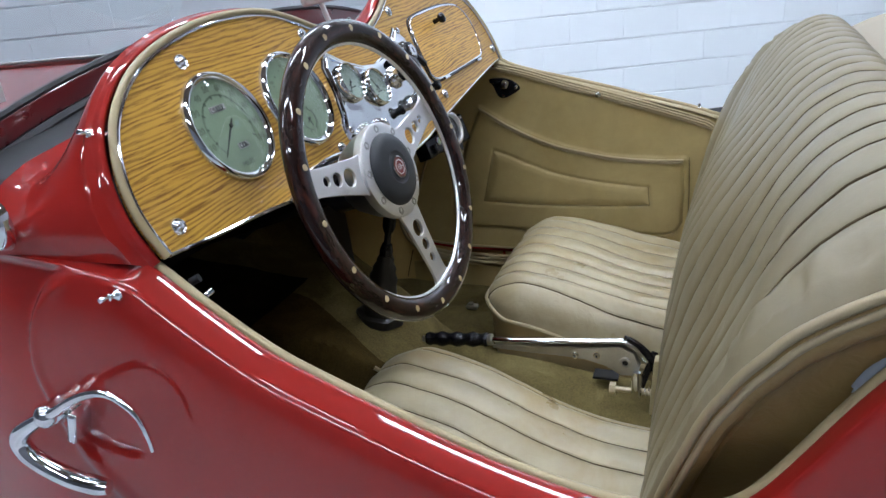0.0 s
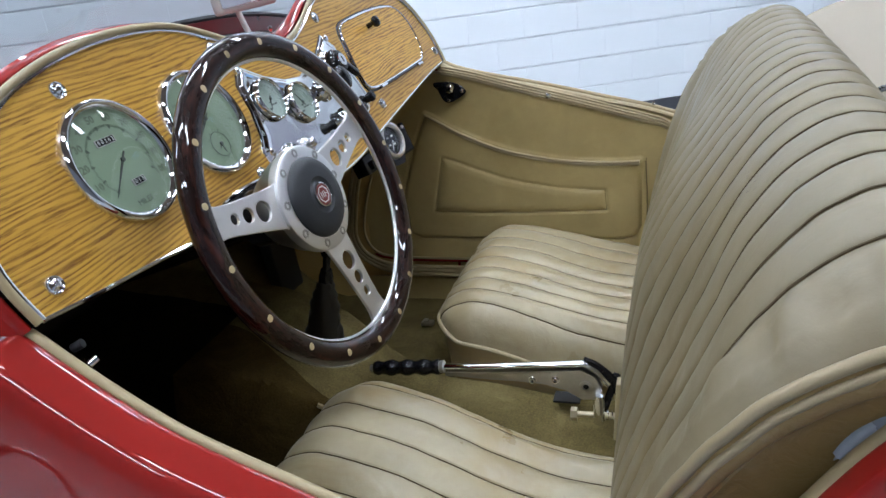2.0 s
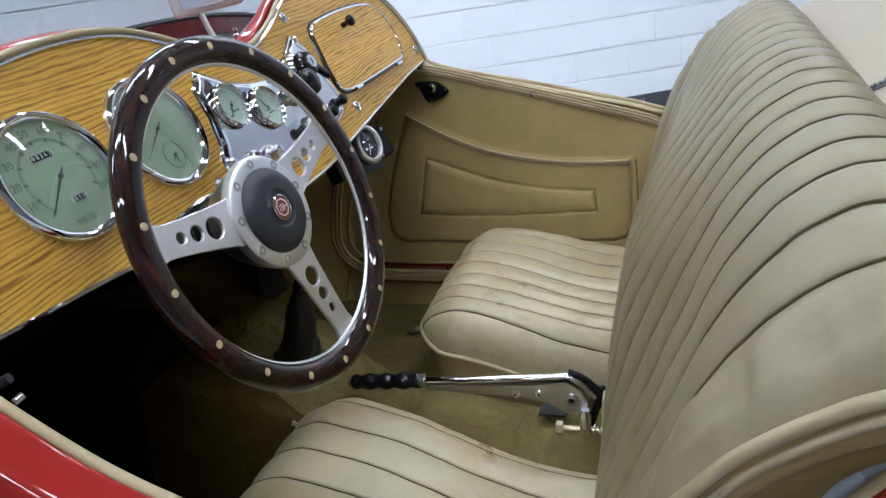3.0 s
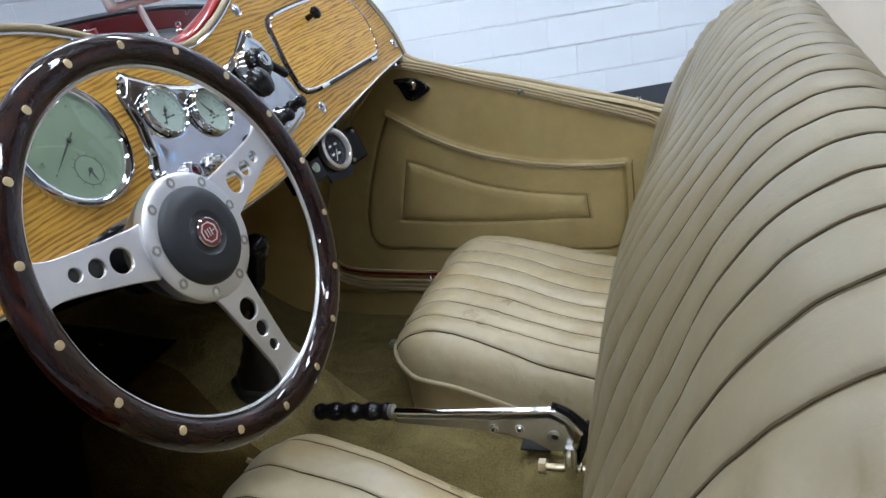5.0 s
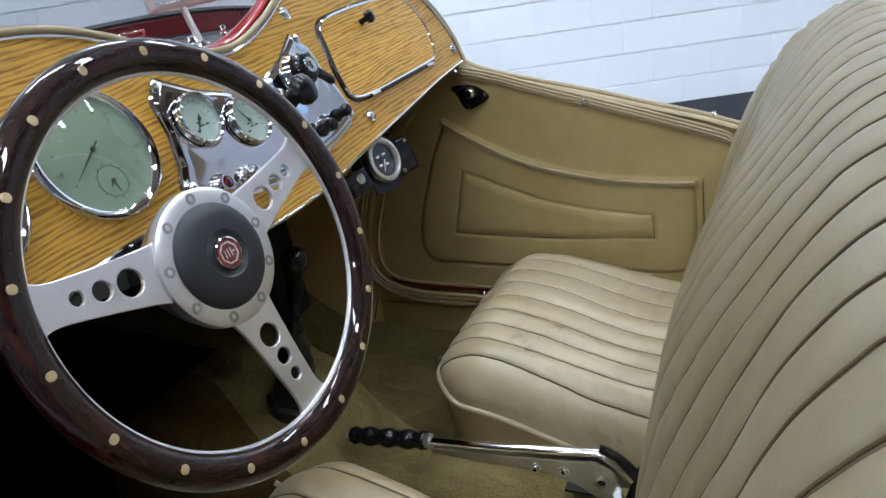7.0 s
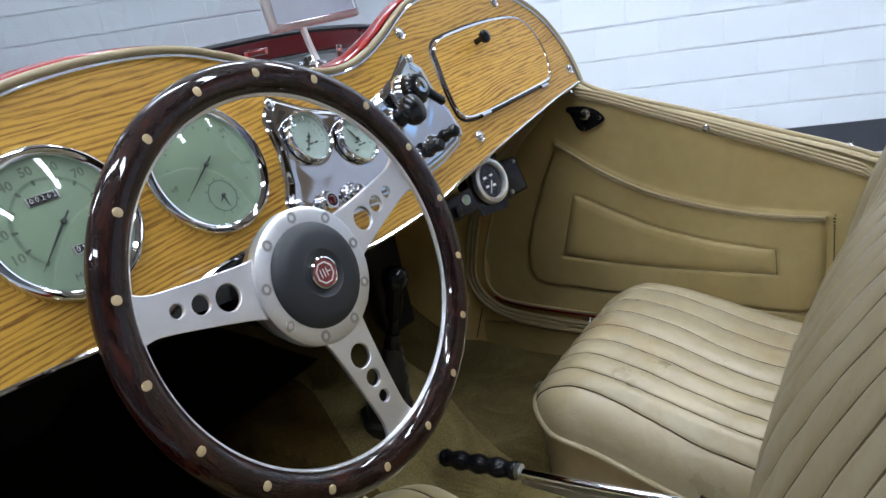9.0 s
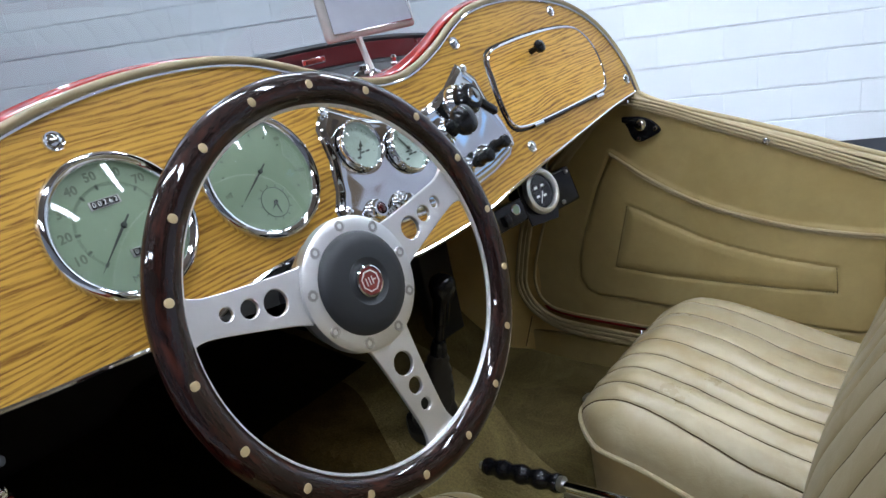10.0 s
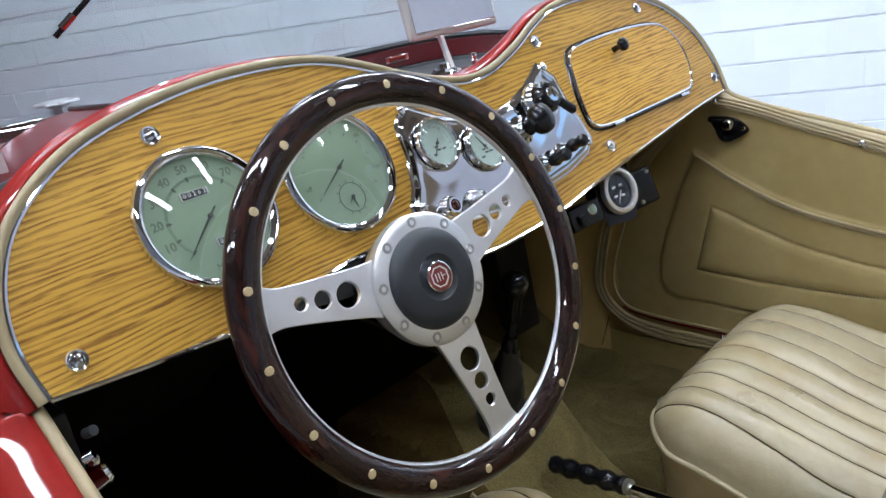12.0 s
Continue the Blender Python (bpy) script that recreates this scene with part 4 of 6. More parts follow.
for u, v, mt, lab in ((-0.134, 0.012, LENS, "red warning lamp in a chrome collar"), (-0.091, 0.008, CHROME, "chrome pull switch")):
    knob("warning_lamp" if mt is LENS else "pull_switch", u, v, [(0.014, 0.0), (0.0135, 0.004), (0.0115, 0.006), (0.0115, 0.009), (0.0095, 0.0125), (0.0072, 0.0125), (0.0072, 0.008)],
         [(0.0072, 0.0085), (0.0055, 0.0125), (0.0, 0.0145)] if mt is LENS else [(0.0072, 0.0085), (0.0072, 0.016), (0.005, 0.020), (0, 0.021)], mt, lab)
# ignition and lighting switch, horn push, pull knobs on the far side of the plate
ign = knob("ignition_switch", 0.093, 0.093, [(0.028, 0.0), (0.0275, 0.006), (0.024, 0.010), (0.022, 0.013)], [(0.0225, 0.011), (0.022, 0.020), (0.0185, 0.0235), (0.017, 0.028), (0.011, 0.029)], BLACK, "black ignition and light switch with lever")
part("key_barrel", lathe([(0.011, 0.0285), (0.0105, 0.031), (0.0, 0.0313)], 20), CHROME, ign, "chrome key barrel")
part("key_slot", box((0.0018, 0.010, 0.0006), (0, 0, 0.0315)), BLACK, ign, "", False)
part("switch_lever", box((0.038, 0.012, 0.010), (0.025, -0.018, 0.022), 0.004, m=Matrix.Rotation(radians(-42), 3, "Z").to_4x4()), BLACK, ign, "black switch lever")
bm = bmesh.new()
for i in range(5):
    a = radians(60 + i * 30)
    box((0.004, 0.0012, 0.0004), (0.0195 * math.cos(a), 0.0195 * math.sin(a), 0.0232), 0, bm, Matrix.Rotation(a, 3, "Z").to_4x4())
part("switch_marks", bm, WHITE, ign, "", False)
horn = knob("horn_push", 0.038, 0.066, [(0.020, 0.0), (0.0195, 0.004), (0.014, 0.008), (0.013, 0.016)], [(0.011, 0.014), (0.012, 0.030), (0.019, 0.033), (0.0205, 0.039), (0.019, 0.045), (0.013, 0.049), (0.0, 0.051)], BLACK, "round black push knob on a chrome collar")
for u, v in ((0.050, 0.012), (0.094, 0.020)):
    knob("pull_knob", u, v, [(0.0115, 0.0), (0.011, 0.004), (0.0075, 0.007), (0.0065, 0.014)], [(0.0058, 0.010), (0.0062, 0.018), (0.0088, 0.020), (0.0092, 0.025), (0.0072, 0.027), (0.0068, 0.036), (0.0085, 0.038), (0.0085, 0.043), (0.006, 0.046), (0, 0.0465)], BLACK, "small black pull knob")

# glove box lid
GLOVE = [(0.205, 0.030), (0.250, 0.0265), (0.35, 0.0275), (0.45, 0.030), (0.485, 0.034), (0.503, 0.052), (0.513, 0.085), (0.509, 0.115), (0.490, 0.140), (0.460, 0.152), (0.40, 0.1575), (0.33, 0.158), (0.26, 0.155), (0.220, 0.150), (0.203, 0.138), (0.196, 0.115), (0.188, 0.080), (0.186, 0.050), (0.190, 0.038)]
gp = spline([(a, b, 0) for a, b in GLOVE], 4, True)
lid = part("glovebox_lid", plate([(p.x, p.y) for p in gp], (), 0.0, 0.0035, 0.0015), LID_OAK, car, "pale oak glovebox lid with chrome edging, closed", m=DASH @ Matrix.Translation((0, 0, 0.0005)))
part("lid_edging", tube([Vector((p.x, p.y, 0.003)) for p in gp], 0.0023, 8, True), CHROME, lid, "chrome edging")
gap = [p + Vector((0, 0, 0)) for p in gp]
part("lid_gap", tube([Vector((p.x, p.y, -0.001)) for p in spline([(0.349 + (a - 0.349) * 1.022, 0.093 + (b - 0.093) * 1.055, 0) for a, b in GLOVE], 4, True)], 0.0026, 6, True), BLACK, lid)
part("piano_hinge", tube([(0.262, 0.0245, 0.003), (0.437, 0.0265, 0.003)], 0.0030, 8), BLACK, lid, "dark hinge along the foot of the lid")
for u in (0.2465, 0.4524):
    h = part("lid_hinge", tube([(u - 0.013, 0.0235, 0.004), (u + 0.013, 0.0235, 0.004)], 0.0036, 10), CHROME, lid, "small chrome hinge")
part("lid_knob", lathe([(0.005, 0.003), (0.0045, 0.013), (0.006, 0.016), (0.0092, 0.018), (0.0108, 0.0225), (0.0092, 0.027), (0.004, 0.029), (0, 0.0295)], 24, m=Matrix.Translation((0.318, 0.131, 0))), BLACK, lid, "round black knob")

# gauge, switch box and relay box hung under the dashboard
def hung(name, at, turn):
    return frame_of(Vector(at), *[Vector(c) for c in turn])


AUX_N = Vector((0.93, -0.16, 0.34)).normalized()
auxm = aim((-0.512, 0.214, 0.838), AUX_N, (0, 1, 0))
aux = part("auxiliary_gauge", lathe([(0.0262, 0.002), (0.0265, 0.007), (0.0285, 0.0100), (0.0335, 0.0085), (0.0350, 0.005), (0.0355, 0.0)], 40), ALLOY, car, "small black auxiliary gauge under the dashboard", m=auxm)
part("dial", lathe([(0, 0.002), (0.0248, 0.002)], 30), BLACK, aux, "black dial")
bm = bmesh.new()
for i in range(9):
    tick(bm, radians(230 - i * 35), 0.0185, 0.0225, 0.0011)
for i in range(4):
    box((0.007, 0.0035, 0.0003), (0.011 * math.cos(i * 1.5 + 0.8), 0.010 * math.sin(i * 1.5 + 0.8), 0.0024), 0, bm)
part("figures", bm, WHITE, aux, "", False)
needle_m = Matrix.Translation((0, -0.004, 0.004)) @ Matrix.Rotation(radians(-125), 4, "Z")
part("needle", plate([(-0.004, -0.001), (0.016, -0.0004), (0.016, 0.0004), (-0.004, 0.001)], (), 0, 0.0006), WHITE, aux, "white needle", False, needle_m)
pane = part("glass", lathe([(0, 0.0082), (0.0248, 0.0075)], 28), GLASS, aux)
pane.visible_shadow = False
part("gauge_pod", lathe([(0.031, -0.001), (0.0335, -0.004), (0.0335, -0.034), (0.028, -0.04), (0, -0.04)], 32), BLACK, aux, "black gauge cup")
part("gauge_bracket", plate([(-0.040, 0.03), (-0.038, -0.042), (0.020, -0.050), (0.036, -0.02), (0.036, 0.03)], (), -0.006, -0.003), BLACK, aux, "black bracket", False)
sw = part("switch_box", box((0.06, 0.034, 0.03), (0, 0, 0), 0.003), BLACK, car, "small black switch box under the dashboard", m=aim((-0.520, 0.125, 0.826), (0.93, -0.2, 0.35)))
part("toggle", lathe([(0.0085, 0.015), (0.008, 0.0165), (0.0062, 0.0168), (0.006, 0.0155)], 20, m=Matrix.Translation((0.012, 0.004, 0))), CHROME, sw, "chrome ring of the switch")
part("toggle_lens", lathe([(0.006, 0.0155), (0.003, 0.0165), (0, 0.0168)], 16, m=Matrix.Translation((0.012, 0.004, 0))), DIAL, sw, "dark green lens")
part("rocker", box((0.012, 0.016, 0.008), (-0.012, -0.004, 0.018), 0.003), BLACK, sw)
rel = part("relay_box", box((0.072, 0.060, 0.05), (0, 0, 0), 0.006), BLACK, car, "black glossy relay box", m=aim((-0.560, 0.325, 0.800), (0.85, -0.35, 0.3)))
for p in ((0.026, 0.022), (0.0, -0.022)):
    part("relay_screw", lathe([(0.004, 0.024), (0.003, 0.027), (0, 0.0275)], 12, m=Matrix.Translation((*p, 0.001))), STEEL, rel)
part("wiring", tube(spline([(-0.57, 0.30, 0.84), (-0.55, 0.31, 0.87), (-0.57, 0.29, 0.89), (-0.60, 0.28, 0.88)], 6), 0.006, 8), BLACK, car, "black cable bundle")
part("wiring_bracket", box((0.01, 0.006, 0.06), (-0.545, 0.29, 0.865)), BLACK, car, "", False)


# ---- steering wheel ----
WC = Vector((-0.4047, -0.2717, 0.9092))
WN = Vector((0.9494, -0.056, 0.309)).normalized()
WR = Vector((0, 0, 1)).cross(WN).normalized()
WHEEL = frame_of(WC, WR, WN.cross(WR), WN)
wheel = part("steering_wheel", tube([(0.1883 * math.cos(t), 0.1883 * math.sin(t), -0.0115) for t in np.linspace(0, 2 * math.pi, 128, endpoint=False)], 0.0155, 20, True, flat=0.78, uv=True), RIM, car, "glossy dark wood steering wheel with alloy spokes", m=WHEEL)
part("rim_band", tube([(0.1726 * math.cos(t), 0.1726 * math.sin(t), -0.0135) for t in np.linspace(0, 2 * math.pi, 96, endpoint=False)], 0.0024, 8, True, flat=1.2), ALLOY, wheel, "alloy band inside the rim")
for i in range(18):
    a = radians(2.7 + 20 * i)
    part("rim_rivet", lathe([(0.0042, -0.003), (0.0042, 0.0), (0.0034, 0.0007), (0, 0.0009)], 14, m=Matrix.Translation((0.1883 * math.cos(a), 0.1883 * math.sin(a), 0.0002))), RIVET, wheel, "pale brass rivet")


def spoke(deg):
    """A tapered flat arm with three holes, flared where it meets the rim."""
    half = [(0.050, 0.0300), (0.062, 0.0262), (0.075, 0.0240), (0.10, 0.0212), (0.13, 0.0185), (0.150, 0.0172), (0.160, 0.0176), (0.168, 0.0200), (0.1745, 0.0245)]
    up = spline([(a, b, 0) for a, b in half], 3)
    out = [(p.x, -p.y) for p in up] + [(p.x, p.y) for p in up[::-1]]
    bm = plate(out, [circle((0.0900, 0), 0.0118, 24), circle((0.1155, 0), 0.0084, 20), circle((0.1370, 0), 0.0062, 18)], -0.0185, -0.0145, 0.0008)
    ob = part("spoke", bm, ALLOY, wheel, "flat alloy spoke with three holes", m=Matrix.Rotation(radians(deg), 4, "Z"))
    return ob


for d in (168.2, 16.7, -82.0):
    spoke(d)
part("boss_ring", lathe([(0.046, -0.0105), (0.0465, -0.0085), (0.061, -0.0085), (0.0645, -0.0105), (0.0650, -0.020), (0.0635, -0.024), (0.05, -0.024)], 72), ALLOY, wheel, "machined alloy boss ring")
part("boss_back", lathe([(0.063, -0.022), (0.058, -0.040), (0.045, -0.066), (0.04, -0.07), (0.0, -0.07)], 40), STEEL, wheel, "steel boss behind the ring")
part("horn_pad", lathe([(0.0495, -0.0090), (0.0490, -0.0060), (0.0450, -0.0015), (0.036, 0.0012), (0.0225, 0.0022), (0.0205, 0.0008), (0.0, 0.0004)], 56), HUBCAP, wheel, "slate black padded centre")
for i in range(9):
    a = radians(50 + 40 * i)
    c = Matrix.Translation((0.0565 * math.cos(a), 0.0565 * math.sin(a), -0.0086))
    s = part("boss_screw", lathe([(0.0056, 0.0), (0.0054, 0.0003), (0.0050, -0.0001), (0.0046, 0.0005), (0.0027, 0.0006), (0.0024, -0.0008), (0, -0.0008)], 18, m=c), STEEL, wheel, "flush steel socket screw")
    part("socket", lathe([(0.0023, -0.0004), (0, -0.0004)], 6, m=c), BLACK, s)
# octagonal badge, plain shapes
part("badge_rim", lathe([(0.0148, 0.0), (0.0150, 0.0035), (0.0136, 0.0042), (0.0132, 0.003)], 36), CHROME, wheel, "chrome badge ring")
part("badge", plate(circle((0, 0), 0.0134, 8, radians(22.5)), (), 0.001, 0.0034), MAROON, wheel, "red octagonal badge", False)
part("badge_field", plate(circle((0, 0), 0.0106, 8, radians(22.5)), [circle((0, 0), 0.0092, 8, radians(22.5))], 0.003, 0.0040), ALLOY, wheel, "silver octagon outline", False)
bm = bmesh.new()
for x, w, h in ((-0.0048, 0.0011, 0.0078), (-0.0012, 0.0011, 0.0078), (0.0022, 0.0011, 0.0078), (0.0047, 0.0034, 0.0011)):
    box((w, h, 0.0004), (x, 0, 0.0040), 0, bm)
part("badge_bars", bm, ALLOY, wheel, "", False)
part("steering_column", tube([WC - WN * 0.03, WC - WN * 0.10, WC - WN * 0.62], 0.022, 14), BLACK, car, "black steering column")
part("column_collar", tube([WC - WN * 0.072, WC - WN * 0.105], 0.036, 24), BLACK, car)
arc = [(-0.262 + d, 0.0045 - 1.55 * d * d) for d in np.linspace(0.100, -0.118, 24)]
ap = part("column_arch", plate(arc + [(-0.36, -0.0205), (-0.33, -0.026), (-0.25, -0.037), (-0.162, -0.048)], (), 0.0, 0.0025), DARK, car, "dark arch for the steering column", m=DASH)
part("arch_edge", tube([(a, b, 0.002) for a, b in arc], 0.0032, 8), CHROME, ap, "chrome edging")

# ---- floor, tunnel, levers ----
def tunnel_z(x):
    return table([(-1.1, 0.60), (-0.75, 0.565), (-0.62, 0.535), (-0.52, 0.475), (-0.42, 0.44), (-0.2, 0.415), (0.1, 0.40)], x)


def tunnel_w(x):
    return table([(-1.1, 0.22), (-0.75, 0.19), (-0.60, 0.155), (-0.48, 0.115), (-0.40, 0.10), (0.1, 0.095)], x)


rows = []
for x in np.linspace(-1.08, 0.0, 64):
    row = []
    w, h = tunnel_w(x), tunnel_z(x)
    join = -0.111 + 0.101 * smooth01((-0.54 - x) / 0.25)
    for y in np.concatenate((np.linspace(-0.575, join, 45), np.linspace(join, 0.575, 66)[1:])):
        k = smooth01((w + 0.035 - abs(y + 0.01)) / 0.065)
        z = 0.325 + (h - 0.325) * k + 0.006 * noise.noise((x * 9, y * 9, 0.3)) + 0.0022 * noise.noise((x * 60, y * 60, 1.3))
        z += 0.25 * smooth01((-0.82 - x) / 0.3) * (1 - k)
        row.append(Vector((x, y, z)))
    rows.append(row)
front, cut, edge = 17, 51, 44     # driver's toe board and floor piece take painted shade, the rest tan
bm = bmesh.new()
grid(bm, [r[cut:] for r in rows[:front + 1]])
grid(bm, [r[edge:] for r in rows[front:]])
part("carpet", bm, CARPET, car, "worn olive-tan carpet over floor and tunnel")
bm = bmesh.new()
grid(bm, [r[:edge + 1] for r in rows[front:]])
part("driver_carpet", bm, SHADED, car, "brown carpet in the driver's footwell, darkened as in shade")
# This piece is near black in colour for the shade under the dashboard.
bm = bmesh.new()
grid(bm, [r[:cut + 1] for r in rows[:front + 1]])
part("toe_board", bm, TOE_SHADE, car, "carpeted toe board in the driver's footwell, its shade in the colour")
part("carpet_binding", tube(spline([(-0.56, -0.135, 0.50), (-0.50, -0.128, 0.465), (-0.44, -0.118, 0.435), (-0.40, -0.12, 0.40), (-0.38, -0.13, 0.35)], 6), 0.004, 6), TRIM, car, "tan carpet binding")
# gear lever with gaiter and knob
GB = Vector((-0.607, 0.0, 0.532))
GK = Vector((-0.558, 0.008, 0.755))
axis = (GK - GB).normalized()
gm = aim(GB, axis)
lever = part("gear_lever", tube([GB + axis * 0.05, GK], 0.0065, 10), BLACK, car, "gear lever with a black gaiter and knob")
bm = bmesh.new()
rows = []
for h, r in ((-0.012, 0.044), (0.004, 0.042), (0.008, 0.034), (0.018, 0.033), (0.03, 0.0325), (0.042, 0.028), (0.055, 0.0295), (0.068, 0.025), (0.08, 0.0255), (0.092, 0.020), (0.10, 0.0205), (0.112, 0.015), (0.118, 0.0155), (0.128, 0.011)):
    rows.append([gm @ Vector((r * (1 + 0.07 * math.sin(5 * t + h * 40)) * math.cos(t), r * (1 + 0.09 * math.sin(4 * t - h * 60)) * math.sin(t), h)) for t in np.linspace(0, 2 * math.pi, 26, endpoint=False)])
grid(bm, rows, True)
part("gaiter", bm, leather("black_gaiter_hide", (0.018, 0.016, 0.014), 0.42, 0.4), lever, "creased black leather gaiter")
part("knob", lathe([(0.009, -0.055), (0.012, -0.045), (0.0125, -0.015), (0.017, -0.004), (0.0195, 0.008), (0.017, 0.019), (0.009, 0.0255), (0, 0.0265)], 26, m=aim(GK, axis)), BLACK, lever, "black gear knob")
part("collar", lathe([(0.012, 0.118), (0.0125, 0.135), (0.0095, 0.148), (0.0, 0.148)], 18, m=gm), BLACK, lever)
# fly-off handbrake
HB = -0.018
hb = part("handbrake", tube([(-0.392, HB, 0.510), (-0.30, HB, 0.517), (-0.20, HB, 0.527), (-0.147, HB, 0.533), (-0.128, HB, 0.522), (-0.108, HB, 0.498)], 0.0066, 12, flat=0.75), CHROME, car, "chrome handbrake lever with ribbed black grip")
gp_ = []
gr_ = []
for i in range(60):
    f = i / 59
    gp_.append(Vector((-0.505 + 0.120 * f, HB, 0.4995 + 0.0105 * f)))
    gr_.append(0.0128 + 0.0016 * math.cos(f * 8 * math.pi) - 0.003 * (1 - smooth01(f / 0.06)) - 0.002 * smooth01((f - 0.95) / 0.05))
part("grip", tube(gp_, 0.012, 18, radii=gr_), BLACK, hb, "black grip with finger rings")
part("release_button", tube([(-0.513, HB, 0.4985), (-0.503, HB, 0.4995)], 0.0055, 12), STEEL, hb, "steel release button")
part("grip_collar", tube([(-0.389, HB, 0.5098), (-0.378, HB, 0.511)], 0.0105, 16), STEEL, hb)
web = [(-0.374, 0.506), (-0.29, 0.511), (-0.20, 0.519), (-0.15, 0.526), (-0.128, 0.515), (-0.118, 0.490), (-0.125, 0.474), (-0.15, 0.472), (-0.175, 0.487), (-0.21, 0.496), (-0.25, 0.498), (-0.30, 0.498), (-0.374, 0.500)]
for dy in (-0.0085, 0.0055):
    pl = plate([(a, b) for a, b in web], (), 0, 0.003)
    part("side_plate", pl, STEEL, hb, "flat steel side plate", False, frame_of(Vector((0, HB + dy + 0.0015, 0)), Vector((1, 0, 0)), Vector((0, 0, 1)), Vector((0, -1, 0))))
for x, z, r in ((-0.227, 0.503, 0.0052), (-0.190, 0.506, 0.0052), (-0.142, 0.498, 0.0105)):
    m = aim((x, HB - 0.009, z), (0, -1, 0))
    bolt = part("bolt", lathe([(r * 1.25, 0), (r * 1.25, 0.0012), (r, 0.0016), (r, 0.005), (r * 0.85, 0.0058), (r * 0.55, 0.0058), (r * 0.5, 0.003)], 20, m=m), CHROME if r < 0.006 else STEEL, hb)
    part("socket", lathe([(r * 0.5, 0.0032), (0, 0.0032)], 6, m=m), BLACK, bolt)
part("ratchet_arm", box((0.012, 0.008, 0.075), (-0.107, HB + 0.006, 0.478), 0.003, m=Matrix.Rotation(radians(18), 3, "Y").to_4x4()), BLACK, hb, "black ratchet arm")
part("ratchet_arm", tube(spline([(-0.147, HB + 0.004, 0.536), (-0.125, HB + 0.004, 0.526), (-0.100, HB + 0.004, 0.500), (-0.092, HB + 0.004, 0.47)], 5), 0.007, 8), BLACK, hb)
part("clevis", tube([(-0.122, HB - 0.014, 0.484), (-0.123, HB - 0.014, 0.476), (-0.124, HB - 0.014, 0.436), (-0.124, HB - 0.014, 0.432)], 0.0088, 16, radii=[0.006, 0.0092, 0.0092, 0.007]), CHROME, hb, "chrome clevis")
part("adjuster_bolt", lathe([(0.011, 0), (0.011, 0.010), (0.0, 0.010)], 6, m=aim((-0.158, HB - 0.012, 0.445), (-1, 0, 0))), BRASS, hb, "brass adjuster bolt")
part("adjuster_rod", tube([(-0.158, HB - 0.012, 0.445), (-0.09, HB - 0.012, 0.447)], 0.0052, 10), BRASS, hb)
spring = [(-0.118 + 0.04 * t / 50, HB - 0.012 + 0.0075 * math.cos(t * 0.75), 0.4465 + 0.0075 * math.sin(t * 0.75)) for t in range(51)]
part("spring", tube(spring, 0.0012, 5), CHROME, hb, "coil spring")
part("brake_slot", box((0.045, 0.03, 0.004), (-0.183, 0.03, 0.433), 0.001), DARK, car, "", False)
part("seat_runner", box((0.028, 0.018, 0.010), (-0.575, 0.425, 0.336), 0.003), STEEL, car, "steel seat runner end")
part("runner_bolt", lathe([(0.007, 0), (0.007, 0.004), (0.0, 0.005)], 8, m=Matrix.Translation((-0.578, 0.425, 0.341))), STEEL, car)
# dark things in the footwell
part("kick_board", box((0.03, 0.10, 0.52), (0, 0, 0), 0.004, m=Matrix.Translation((-0.945, 0.435, 0.60)) @ Matrix.Rotation(radians(5), 4, "X")), RUBBER, car, "tall black board in the footwell")
# Added sheet, black to give the driver's floor its shade.
part("footwell_shade_sheet", box((0.62, 0.39, 0.006), (-0.78, -0.372, 0.362), 0.002, m=Matrix.Rotation(radians(5), 3, "Y").to_4x4()), DARK, car, "black sheet added for the shade on the driver's floor")
bm = bmesh.new()
grid(bm, [[Vector((x, 0.597 - 0.16 * smooth01((-0.6 - x) / 0.75), z)) for z in (0.33, 0.6, 0.92)] for x in np.linspace(-1.09, -0.54, 24)])
part("kick_panel", bm, LIT_PANEL, car, "tan side panel in the footwell, lightened to look lit")
# Near side panel: footwell shade put in as a black surface.
part("kick_panel", box((0.52, 0.012, 0.54), (-0.84, -0.575, 0.60), 0.003), RUBBER, car, "side panel in the driver's footwell, blackened for its shade")
part("kick_seam", tube([(-0.808, 0.566, 0.338), (-0.786, 0.5705, 0.415)], 0.0012, 5), BLACK, car)

# ---- far door's inner panel ----
OUT = [(-0.535, 0.893), (-0.46, 0.878), (-0.378, 0.853), (-0.273, 0.823), (-0.172, 0.793), (-0.074, 0.763), (-0.035, 0.747), (-0.022, 0.72), (-0.02, 0.60), (-0.02, 0.445), (-0.20, 0.436), (-0.55, 0.436), (-0.70, 0.440), (-0.748, 0.455), (-0.768, 0.49), (-0.765, 0.54), (-0.735, 0.632), (-0.69, 0.735), (-0.62, 0.835), (-0.575, 0.88)]
FOLD = [(-0.570, 0.798), (-0.535, 0.777), (-0.502, 0.757), (-0.46, 0.736), (-0.413, 0.716), (-0.37, 0.702), (-0.324, 0.692), (-0.27, 0.682), (-0.217, 0.676), (-0.15, 0.673), (-0.094, 0.674)]
PAD = FOLD + [(-0.090, 0.60), (-0.092, 0.52), (-0.105, 0.497), (-0.13, 0.489), (-0.30, 0.487), (-0.476, 0.487), (-0.62, 0.489), (-0.645, 0.499), (-0.660, 0.525), (-0.657, 0.575), (-0.640, 0.635), (-0.605, 0.728)]
POCKET = [(-0.541, 0.695), (-0.50, 0.681), (-0.455, 0.662), (-0.40, 0.642), (-0.353, 0.629), (-0.264, 0.615), (-0.17, 0.608), (-0.167, 0.562), (-0.267, 0.558), (-0.359, 0.5555), (-0.468, 0.556), (-0.574, 0.561)]
